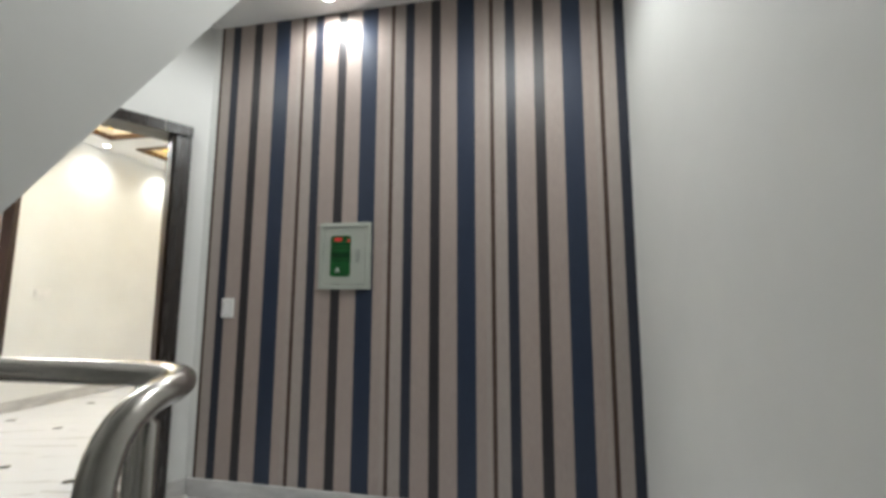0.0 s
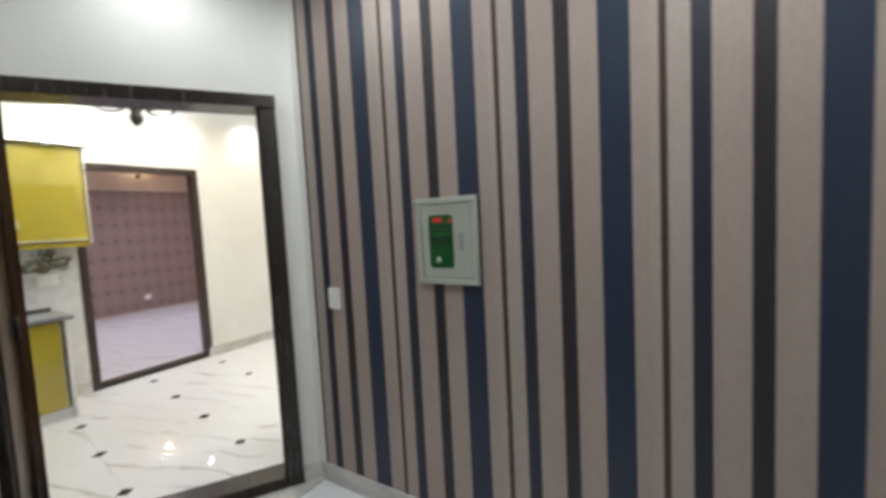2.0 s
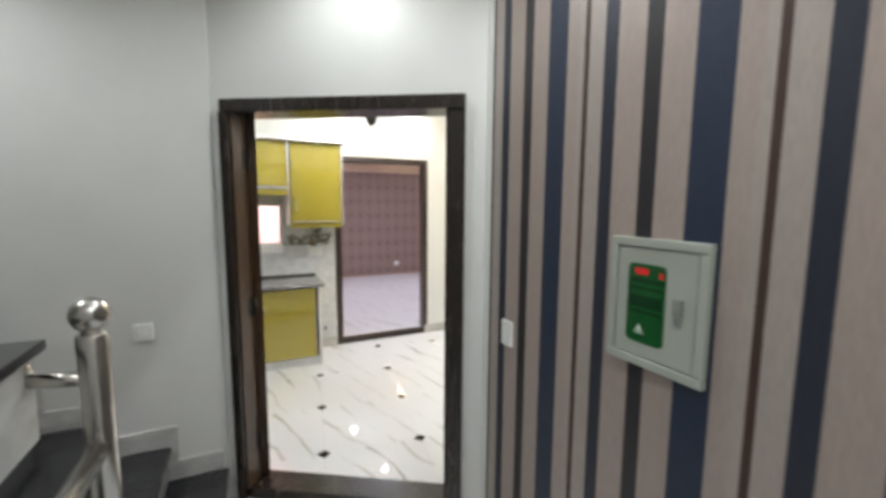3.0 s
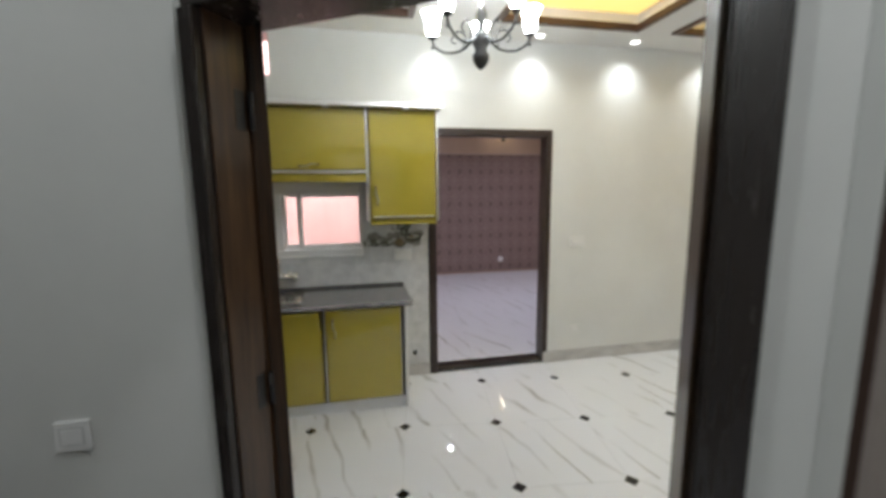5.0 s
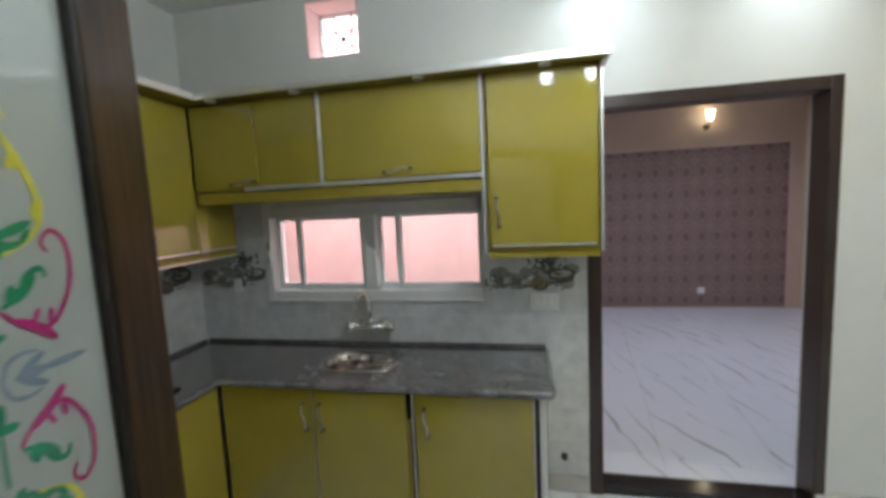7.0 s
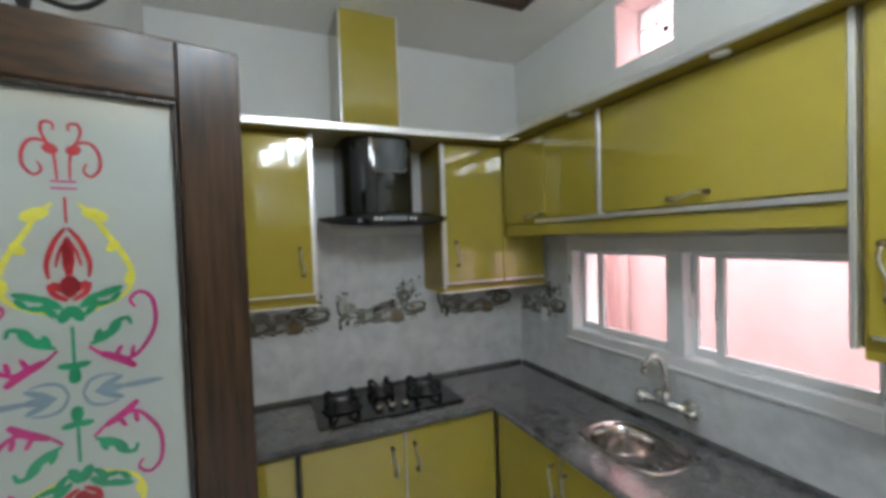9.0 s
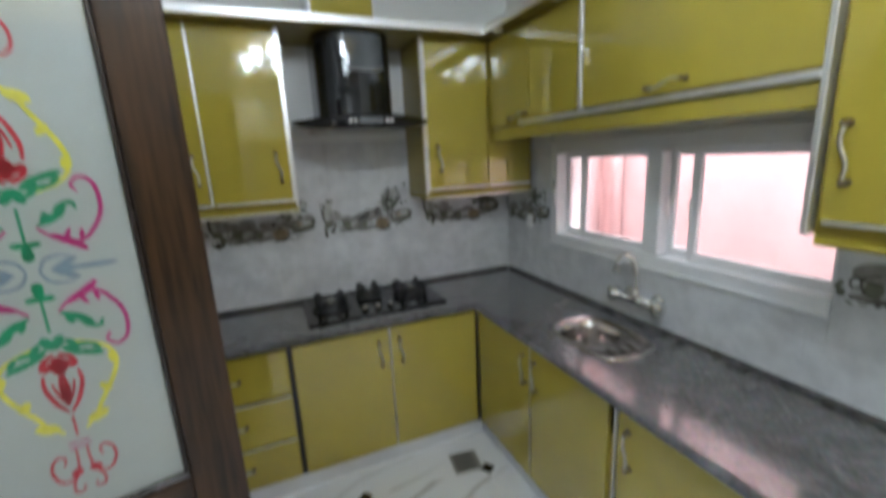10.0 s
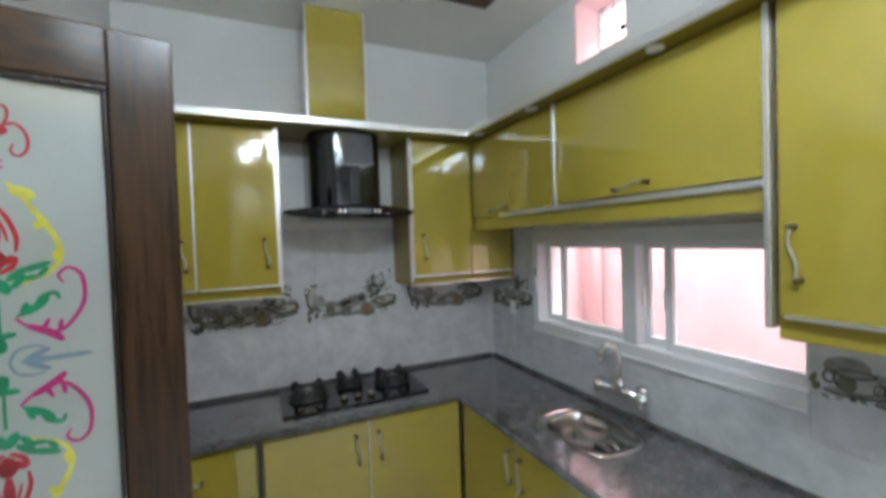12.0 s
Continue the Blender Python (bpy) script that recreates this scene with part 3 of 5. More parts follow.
# steel railing at the head of the stairs
rail = thing("stair_railing", None, "polished stainless steel stair railing with ball newel", "railing")
t1 = bmesh.new()
tube(t1, [(3.325, -1.112, 0.957), (3.6, -1.11, 0.96), (4.02, -1.098, 0.962), *arc((4.10, -1.094, 0.962), (4.235, -1.088, 0.962), (4.255, -1.15, 0.957)), *arc((4.260, -1.165, 0.954), (4.272, -1.305, 0.947), (4.274, -1.31, 0.82)), (4.274, -1.315, 0.3), (4.274, -1.315, -0.36)], 0.0275, 16)
part("handrail", t1, M_STEEL, rail)
t2 = bmesh.new()
tube(t2, [(3.30, -1.109, -0.033), (3.30, -1.109, 1.278), (3.30, -1.109, 1.285)], [0.037, 0.037, 0.033], 24)
newel = part("newel_post", t2, M_STEEL, rail)
t3 = bmesh.new()
lathe(t3, [(0.026, -0.053), (0.022, -0.044), (0.030, -0.038), (0.041, -0.025), (0.047, -0.008), (0.047, 0.008), (0.041, 0.025), (0.030, 0.037), (0.016, 0.045), (0.0, 0.047)], (3.30, -1.109, 1.336), 28)
part("ball_finial", t3, M_STEEL, newel, "polished steel ball")
for px, py in ((4.125, -1.105), (4.165, -1.12)):
    t4 = bmesh.new()
    tube(t4, [(px, py, -0.02), (px, py, 0.872), (px, py, 0.884), (px, py, 0.952)], [0.021, 0.021, 0.008, 0.008], 12)
    part("baluster", t4, M_STEEL, rail)
t5 = bmesh.new()
tube(t5, [(3.33, -1.11, 0.42), (4.12, -1.095, 0.42)], 0.02, 12)
part("mid_rail", t5, M_STEEL, rail)
t7 = bmesh.new()
tube(t7, [(3.30, -1.12, 1.158), (3.285, -1.19, 1.158), *arc((3.272, -1.240, 1.158), (3.262, -1.275, 1.158), (3.262, -1.277, 1.20), 5)], 0.021, 14)
part("wall_tie", t7, M_STEEL, rail, "short steel tie from newel to the stair side")
t6 = bmesh.new()
lathe(t6, [(0.075, 0.0), (0.075, 0.012), (0.04, 0.02), (0.03, 0.03)], (4.145, -1.09, -0.02), 20)
part("base_flange", t6, M_STEEL, rail)

# ---- things on the landing ----


def switch_plate(name, m, w, h, keys, label, category="switch"):
    """A wall plate; local x along the wall, y out of it."""
    s = thing(name, m, label, category)
    part("plate", slab(-w / 2, w / 2, 0, 0.013, -h / 2, h / 2, 0.003, 2), M_PLASTIC, s)
    # Grey slab paints the shadow gap round the rockers.
    part("gap_shade", slab(-w / 2 + 0.012, w / 2 - 0.012, 0.013, 0.0135, -h / 2 + 0.016, h / 2 - 0.016), M_GAP_SHADE, s, "grey slab put in as shade round the rockers")
    for k in range(keys):
        kw = (w - 0.03) / keys
        part("rocker", slab(-w / 2 + 0.015 + k * kw + 0.002, -w / 2 + 0.015 + (k + 1) * kw - 0.002, 0.0135, 0.017, -h / 2 + 0.02, h / 2 - 0.02, 0.0015), M_PLASTIC, s)
    return s


FACE_MY = pose(0, 0, 0, 0, 0, 180)
FACE_PX = pose(0, 0, 0, 0, 0, -90)
switch_plate("light_switch", Matrix.Translation((3.176, 0.344, 1.056)) @ FACE_MY, 0.075, 0.115, 1, "white plastic light switch on the striped wall")
switch_plate("light_switch", Matrix.Translation((2.24, -1.208, 0.988)) @ FACE_PX, 0.085, 0.085, 1, "white plastic switch on the stair wall")
switch_plate("switch_board", Matrix.Translation((0.0, 1.57, 1.15)) @ FACE_PX, 0.145, 0.085, 2, "white plastic switch board beside the door")
switch_plate("wall_socket", Matrix.Translation((0.0, 1.57, 0.31)) @ FACE_PX, 0.07, 0.07, 1, "small white wall socket above the skirting", "socket")
switch_plate("wall_socket", Matrix.Translation((-4.188, 2.31, 0.26)) @ FACE_PX, 0.095, 0.09, 1, "white socket on the patterned wallpaper", "socket")

# meter box


def rounded_plate(x0, x1, y0, y1, z0, z1, rad, n=5):
    """A flat plate in the x-z plane with round corners, between y0 and y1."""
    line = []
    for cx, cz, a0 in ((x1 - rad, z1 - rad, 0), (x0 + rad, z1 - rad, 90), (x0 + rad, z0 + rad, 180), (x1 - rad, z0 + rad, 270)):
        for k in range(n + 1):
            a = radians(a0 + 90 * k / n)
            line.append((cx + rad * math.cos(a), cz + rad * math.sin(a)))
    bm = bmesh.new()
    rows = [[bm.verts.new((x, y, z)) for x, z in line] for y in (y0, y1)]
    m = len(line)
    bm.faces.new(rows[0])
    bm.faces.new(rows[1][::-1])
    for k in range(m):
        bm.faces.new((rows[0][k], rows[1][k], rows[1][(k + 1) % m], rows[0][(k + 1) % m]))
    bmesh.ops.recalc_face_normals(bm, faces=bm.faces)
    return bm


mb = thing("breaker_box", Matrix.Translation((3.916, 0.344, 1.356)) @ FACE_MY, "grey-green metal distribution box with green label window", "fuse box")
fr = bmesh.new()
W, H = 0.155, 0.19
for x0, x1, z0, z1 in ((-W, W, H - 0.026, H), (-W, W, -H, -H + 0.026), (-W, -W + 0.026, -H + 0.026, H - 0.026), (W - 0.026, W, -H + 0.026, H - 0.026)):
    box(fr, x0, x1, 0, 0.024, z0, z1, 0.004, 2)
part("frame", fr, M_BOX, mb)
dr = part("door", slab(-W + 0.029, W - 0.029, 0, 0.019, -H + 0.029, H - 0.029, 0.003), M_BOX, mb)
part("label_window", rounded_plate(-0.038, 0.086, 0.019, 0.0215, -0.118, 0.116, 0.018), M_GREEN, dr, "green label window with round corners")
part("label_band", rounded_plate(-0.030, 0.078, 0.0215, 0.0222, -0.012, 0.022, 0.004), M_DARKGREEN, dr, "dark green label band")
part("display", rounded_plate(0.018, 0.062, 0.0215, 0.023, 0.084, 0.103, 0.006), M_RED, dr, "red lit display")
part("indicator", rounded_plate(-0.030, -0.018, 0.0215, 0.023, 0.078, 0.096, 0.005), M_RED, dr, "small red indicator")
for z0, z1 in ((-0.030, -0.022), (0.040, 0.048), (0.060, 0.072)):
    part("label_line", slab(-0.030, 0.076, 0.0215, 0.0222, z0, z1), M_DARKGREEN, dr, "dark green label line")
tri_bm = bmesh.new()
lathe(tri_bm, [(0.019, 0.0), (0.019, 0.0012), (0.0, 0.0015)], (0, 0, 0), 3, "Y")
tri_bm.transform(Matrix.Translation((0.040, 0.0215, -0.082)) @ pose(0, 0, 0, 0, -90, 0))
part("mark", tri_bm, M_PALEMARK, dr, "small pale triangle mark")
part("latch", slab(-0.090, -0.064, 0.019, 0.027, -0.012, 0.036, 0.003, 2), M_LATCH, dr, "grey metal latch")
part("latch_plate", slab(-0.088, -0.066, 0.019, 0.024, -0.040, -0.015, 0.002), M_LATCH, dr, "grey lower latch plate")
part("keyhole", slab(-0.081, -0.073, 0.024, 0.0250, -0.034, -0.020, 0.001), M_DULL, dr, "dark keyhole slot")

# ---- downlights ----


def downlight(x, y):
    d = thing("downlight", pose(x, y, CEIL), "round white recessed ceiling downlight, lit; unseen ones are added", "ceiling light", "ceiling downlights")
    rim = bmesh.new()
    lathe(rim, [(0.052, 0.0), (0.052, -0.006), (0.042, -0.009), (0.036, -0.004), (0.036, 0.0)], (0, 0, 0), 20)
    part("rim", rim, M_PLASTIC, d)
    lens = bmesh.new()
    lathe(lens, [(0.0, -0.004), (0.034, -0.003), (0.034, -0.001), (0.0, -0.001)], (0, 0, 0), 20)
    part("lens", lens, M_SPOTDISC, d, "lit lens")
    return d


first = downlight(*DOWNLIGHTS[0])
# Same fitting for every lamp, the added unseen ones too.
for lx, ly in [*DOWNLIGHTS[1:], *LANDING_LIGHTS, *BEDROOM_FILL]:
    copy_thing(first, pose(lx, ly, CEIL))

# ---- kitchen ----


def bow_handle(parent, m, length):
    """A slim S-curved metal pull; local x along it, y out of the door."""
    h = length / 2
    bm = bmesh.new()
    pts = [(-h, 0.004, 0.006), (-h, 0.02, 0.006), *[(-h + length * k / 10, 0.024, 0.009 * math.sin(math.tau * k / 10)) for k in range(1, 10)], (h, 0.02, -0.006), (h, 0.004, -0.006)]
    tube(bm, pts, [0.005, 0.005] + [0.0038 + 0.0014 * math.sin(math.pi * k / 10) for k in range(1, 10)] + [0.005, 0.005], 8)
    bm.transform(m)
    pull = part("handle", bm, M_NICKEL, parent, "slim curved satin nickel handle")
    for x, z in ((-h, 0.006), (h, -0.006)):
        e = bmesh.new()
        lathe(e, [(0.009, 0.0), (0.0095, 0.004), (0.006, 0.008), (0.0065, 0.022), (0.008, 0.026), (0.0, 0.03)], (x, 0, z), 10, "Y")
        e.transform(m)
        part("end_knob", e, M_BRONZE, pull, "dark bronze handle end")
    return pull


def panel_door(parent, u0, u1, z0, z1, v, handle=None, trims="", mat=None):
    """A glossy door leaf on the plane v, its handle, and thin metal edge strips on the sides named in trims."""
    d = part("door", slab(u0 + 0.0015, u1 - 0.0015, v, v + 0.018, z0 + 0.0015, z1 - 0.0015, 0.0015), mat or M_YELLOW, parent)
    w = 0.0095
    if "l" in trims:
        part("edge_strip", slab(u0, u0 + w, v + 0.018, v + 0.021, z0, z1), M_ALU, d, "thin aluminium edge strip")
    if "r" in trims:
        part("edge_strip", slab(u1 - w, u1, v + 0.018, v + 0.021, z0, z1), M_ALU, d, "thin aluminium edge strip")
    if "L" in trims:
        part("edge_strip", slab(u0, u0 + 0.006, v + 0.018, v + 0.020, z0, z1), M_NICKEL, d, "slim satin metal edge strip")
    if "R" in trims:
        part("edge_strip", slab(u1 - 0.006, u1, v + 0.018, v + 0.020, z0, z1), M_NICKEL, d, "slim satin metal edge strip")
    if "b" in trims:
        part("edge_strip", slab(u0 + w, u1 - w, v + 0.018, v + 0.021, z0, z0 + w), M_ALU, d, "thin aluminium edge strip")
    if "t" in trims:
        part("edge_strip", slab(u0 + w, u1 - w, v + 0.018, v + 0.021, z1 - w, z1), M_ALU, d, "thin aluminium edge strip")
    if handle:
        hu, hz, way = handle
        m = Matrix.Translation((hu, v + 0.018, hz)) @ (pose(0, 0, 0, 0, -90, 0) if way == "v" else Matrix())
        bow_handle(d, m, 0.13)
    return d


def cabinet(name, m, u0, u1, depth, z0, z1, label, doors, group, sides=None, top=None):
    c = thing(name, m, label, "cabinet", group)
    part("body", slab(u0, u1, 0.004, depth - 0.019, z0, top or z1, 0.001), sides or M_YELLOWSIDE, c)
    for d in doors:
        panel_door(c, *d[:4], depth - 0.018, *d[4:])
    return c


# base units along the sink wall (u = -y)
UB = "kitchen base cabinets"
TOP0, TOP1 = 0.803, 0.84
cabinet("base_cabinet", SINKWALL, 0.132, 0.684, 0.53, 0.09, TOP0, "glossy yellow base cabinet with one door under the worktop end",
        [(0.134, 0.672, 0.095, 0.79, (0.62, 0.66, "v"), "L")], UB)
cabinet("base_cabinet", SINKWALL, 0.704, 1.690, 0.53, 0.09, TOP0, "glossy yellow two-door base cabinet under the sink",
        [(0.716, 1.182, 0.095, 0.79, (1.14, 0.66, "v"), ""), (1.182, 1.688, 0.095, 0.79, (1.225, 0.66, "v"), "L")], UB, top=0.655)
for u0, u1, u2 in ((0.106, 0.1125, 0.131), (0.684, 0.690, 0.7035)):
    ch = thing("cabinet_channel", SINKWALL, "dark slot and bright aluminium strip between base cabinets", "trim")
    part("slot", slab(u1, u2, 0.01, 0.512, 0.09, TOP0), M_BLACK, ch)
    part("strip", slab(u0, u1, 0.01, 0.528, 0.09, TOP0, 0.001), M_ALU, ch)
end = thing("end_panel", SINKWALL, "pale yellow panel closing the worktop end", "panel")
part("board", slab(0.088, 0.106, 0.01, 0.512, 0.0, TOP0, 0.001), M_ENDBOARD, end)
part("front_edge", slab(0.086, 0.1055, 0.513, 0.531, 0.0, TOP0, 0.002), M_UPVC, end, "white front edging")
# base units along the hob wall
cabinet("base_cabinet", HOBWALL, 0.541, 1.515, 0.515, 0.09, TOP0, "glossy yellow two-door base cabinet under the hob",
        [(0.543, 1.040, 0.095, 0.79, (0.985, 0.66, "v"), "R"), (1.040, 1.510, 0.095, 0.79, (1.095, 0.66, "v"), "")], UB)
dc = thing("drawer_unit", HOBWALL, "glossy yellow unit of three drawers", "cabinet", UB)
part("body", slab(1.535, 2.095, 0.004, 0.496, 0.09, TOP0, 0.001), M_YELLOWSIDE, dc)
for k, (z0, z1) in enumerate(((0.095, 0.32), (0.32, 0.555), (0.555, 0.79))):
    d = part("drawer_front", slab(1.541, 2.09, 0.497, 0.515, z0 + 0.004, z1 - 0.004, 0.0015), M_YELLOW, dc)
    if k < 2:
        part("edge_strip", slab(1.541, 2.09, 0.515, 0.5175, z1 - 0.012, z1 - 0.004), M_NICKEL, d, "thin satin metal edge strip")
    bow_handle(d, Matrix.Translation((1.81, 0.515, (z0 + z1) / 2)), 0.12)
for m, u0, u1, v in ((HOBWALL, 1.515, 1.535, 0.50), (HOBWALL, 0.532, 0.540, 0.512)):
    s = thing("cabinet_channel", m, "dark slot between yellow base cabinets", "trim")
    part("slot", slab(u0, u1, 0.01, v, 0.09, TOP0), M_BLACK, s)
# white kick boards
structure("kickboard", slab(0.0, 0.505, -1.72, -0.106, 0.0, 0.09), M_KICK, "white marble plinth under the base cabinets", "baseboard")
structure("kickboard", slab(0.505, 2.1, YK, -1.712, 0.0, 0.09), M_KICK, "white marble plinth under the base cabinets", "baseboard")

# worktop with a hole for the sink bowl
wt = thing("worktop", None, "dark polished granite L-shaped worktop", "worktop")
SX0, SX1, SY0, SY1 = 0.135, 0.405, -1.225, -0.845
tp = bmesh.new()
box(tp, 0.0, SX0, YK, -0.06, TOP0, TOP1)
box(tp, SX1, 0.553, YK + 0.55, -0.06, TOP0, TOP1)
box(tp, SX0, SX1, SY1, -0.06, TOP0, TOP1)
box(tp, SX0, SX1, YK, SY0, TOP0, TOP1)
box(tp, SX1, 0.553, YK, YK + 0.55, TOP0, TOP1)
box(tp, 0.553, 2.1, YK, YK + 0.537, TOP0, TOP1)
bmesh.ops.remove_doubles(tp, verts=tp.verts, dist=1e-4)
part("slab", tp, M_GRANITE, wt)
ed = bmesh.new()
zc, r = (TOP0 + TOP1) / 2, (TOP1 - TOP0) / 2 - 0.0005
tube(ed, [(2.1, YK + 0.537, zc), (0.553, YK + 0.537, zc), (0.553, -0.085, zc), *arc((0.553, -0.085, zc), (0.553, -0.06, zc), (0.528, -0.06, zc), 5), (0.0, -0.06, zc)], r, 10)
part("rounded_edge", ed, M_GRANITE, wt)
up = bmesh.new()
box(up, 0.012, 0.028, YK + 0.03, -0.06, TOP1, TOP1 + 0.022, 0.004)
box(up, 0.028, 2.1, YK + 0.012, YK + 0.028, TOP1, TOP1 + 0.022, 0.004)
part("upstand", up, M_GRANITE, wt, "low granite upstand")

# sink
sk = thing("kitchen_sink", None, "stainless steel inset sink with oval bowl", "sink")


def rounded(cx, cy, hx, hy, z, p, n=40):
    out = []
    for k in range(n):
        a = k * math.tau / n
        c, s = math.cos(a), math.sin(a)
        out.append((cx + hx * math.copysign(abs(c) ** p, c), cy + hy * math.copysign(abs(s) ** p, s), z))
    return out


def rings_mesh(rings, close=True):
    bm = bmesh.new()
    rows = [[bm.verts.new(v) for v in ring] for ring in rings]
    for a, b in zip(rows, rows[1:]):
        for k in range(len(a)):
            f = bm.faces.new((a[k], a[(k + 1) % len(a)], b[(k + 1) % len(b)], b[k]))
            f.smooth = True
    if close:
        bm.faces.new(rows[-1])
    bmesh.ops.recalc_face_normals(bm, faces=bm.faces)
    return bm


cx, cy = (SX0 + SX1) / 2, (SY0 + SY1) / 2
by = cy - 0.062
part("rim", rings_mesh([rounded(cx, cy, 0.155, 0.212, TOP1, 0.62), rounded(cx, cy, 0.153, 0.210, TOP1 + 0.005, 0.62), rounded(cx, cy, 0.143, 0.200, TOP1 + 0.005, 0.66), rounded(cx, cy, 0.135, 0.192, TOP1 - 0.006, 0.68), rounded(cx, by, 0.128, 0.126, TOP1 - 0.007, 0.9)], False), M_STEEL, sk, "brushed steel rim with drainer")
bowl = [(1.0, 0.007), (0.97, 0.012), (0.95, 0.06), (0.90, 0.11), (0.80, 0.14), (0.6, 0.155), (0.33, 0.16), (0.25, 0.162)]
part("bowl", rings_mesh([rounded(cx, by, 0.128 * k, 0.126 * k, TOP1 - d, 0.95) for k, d in bowl]), M_BOWL, sk, "polished steel bowl")
w = bmesh.new()
lathe(w, [(0.036, 0.0), (0.034, 0.006), (0.02, 0.004), (0.0, 0.002)], (cx, by, TOP1 - 0.162), 18)
part("waste", w, M_IRON, sk, "dark waste grid")
for k in range(3):
    g = bmesh.new()
    tube(g, [(cx - 0.05 + 0.05 * k, cy + 0.085, TOP1 - 0.006), (cx - 0.05 + 0.05 * k, cy + 0.165, TOP1 - 0.006)], 0.003, 6)
    part("drainer_ridge", g, M_STEEL, sk)

# wall mixer tap
tap = thing("mixer_tap", None, "chrome wall-mounted kitchen mixer tap with swan neck", "tap")
b = bmesh.new()
tube(b, [(0.06, -1.14, 0.965), (0.06, -0.955, 0.965)], 0.019, 16)
for y in (-1.12, -0.975):
    tube(b, [(0.0, y, 0.965), (0.06, y, 0.965)], 0.015, 12)
    lathe(b, [(0.034, 0.0), (0.034, 0.006), (0.018, 0.014)], (0.012, y, 0.965), 20, "X")
lathe(b, [(0.021, 0.0), (0.023, 0.012), (0.018, 0.03), (0.016, 0.045)], (0.06, -1.05, 0.972), 16)
part("body", b, M_CHROME, tap)
b = bmesh.new()
tube(b, [(0.06, -1.05, 0.985), (0.06, -1.05, 1.09), *arc((0.06, -1.05, 1.09), (0.062, -1.060, 1.168), (0.095, -1.088, 1.162)), (0.116, -1.106, 1.132), (0.119, -1.109, 1.106)], 0.0135, 14)
part("spout", b, M_CHROME, tap)
b = bmesh.new()
lathe(b, [(0.015, 0.0), (0.0165, 0.004), (0.0165, 0.016), (0.014, 0.02)], (0.119, -1.109, 1.090), 14)
part("aerator", b, M_CHROME, tap)
for y, sgn in ((-1.165, -1), (-0.928, 1)):
    b = bmesh.new()
    lathe(b, [(0.0, -0.028), (0.024, -0.025), (0.032, -0.010), (0.030, 0.010), (0.022, 0.024), (0.0, 0.027)], (0.066, y, 0.965), 16, "Y")
    for k in range(4):
        a = math.pi / 4 + k * math.pi / 2
        tube(b, [(0.066, y, 0.965), (0.066 + 0.040 * math.cos(a), y + 0.006 * sgn, 0.965 + 0.040 * math.sin(a))], [0.009, 0.007], 8)
    part("tap_handle", b, M_CHROME, tap)

# hob
hob = thing("gas_hob", None, "black glass gas hob with three burners", "hob")
part("glass_top", slab(0.68, 1.42, -2.15, -1.77, TOP1, TOP1 + 0.012, 0.004, 2), M_BLACK, hob)
for bx, by, br in ((1.28, -1.985, 0.066), (1.05, -2.07, 0.048), (0.82, -2.0, 0.066)):
    b = bmesh.new()
    z = TOP1 + 0.012
    lathe(b, [(br * 1.15, 0.0), (br * 1.15, 0.006), (br * 0.8, 0.012), (br * 0.75, 0.03), (br * 0.5, 0.036), (0.0, 0.038)], (bx, by, z), 20)
    burner = part("burner", b, M_IRON, hob)
    ring = bmesh.new()
    lathe(ring, [(br * 0.45, 0.036), (br * 0.45, 0.041), (br * 0.2, 0.043), (0.0, 0.043)], (bx, by, z), 16)
    part("burner_cap", ring, M_STEEL, burner, "bright steel burner cap")
    g = bmesh.new()
    for k in range(4):
        a = math.pi / 4 + k * math.pi / 2
        c, s = math.cos(a), math.sin(a)
        tube(g, [(bx + c * br * 1.5, by + s * br * 1.5, z), (bx + c * br * 1.5, by + s * br * 1.5, z + 0.062), (bx + c * br * 1.3, by + s * br * 1.3, z + 0.066), (bx + c * br * 0.55, by + s * br * 0.55, z + 0.05)], [0.010, 0.012, 0.011, 0.006], 6)
    rr = br * 1.5
    tube(g, [(bx + rr * math.cos(k * math.tau / 16), by + rr * math.sin(k * math.tau / 16), z + 0.008) for k in range(17)], 0.005, 6)
    part("pan_support", g, M_IRON, burner, "black iron pan support")
for kx in (1.12, 1.05, 0.98):
    b = bmesh.new()
    lathe(b, [(0.019, 0.0), (0.018, 0.018), (0.014, 0.022), (0.0, 0.022)], (kx, -1.85, TOP1 + 0.012), 14)
    part("knob", b, M_STEEL, hob, "steel control knob")

# wall cabinets on the sink wall
UU = "kitchen wall cabinets"
cabinet("wall_cabinet", SINKWALL, 1.165, 1.90, 0.31, 1.77, 2.235, "glossy yellow wall cabinet in the corner above the window",
        [(1.165, 1.52, 1.775, 2.23, None, ""), (1.52, 1.90, 1.775, 2.23, (1.60, 1.81, "h"), "")], UU)
cabinet("wall_cabinet", SINKWALL, 0.345, 1.145, 0.31, 1.77, 2.235, "glossy yellow lift-up wall cabinet above the window",
        [(0.345, 1.145, 1.795, 2.23, (0.754, 1.825, "h"), "")], UU)
post = thing("cabinet_channel", SINKWALL, "aluminium strip between yellow wall cabinets", "trim")
part("strip", slab(1.145, 1.165, 0.01, 0.316, 1.77, 2.235, 0.002), M_ALU, post)
cabinet("wall_cabinet", SINKWALL, -0.185, 0.325, 0.31, 1.405, 2.235, "tall glossy yellow wall cabinet beside the bedroom door",
        [(-0.173, 0.313, 1.435, 2.23, (0.275, 1.60, "v"), "b")], UU)
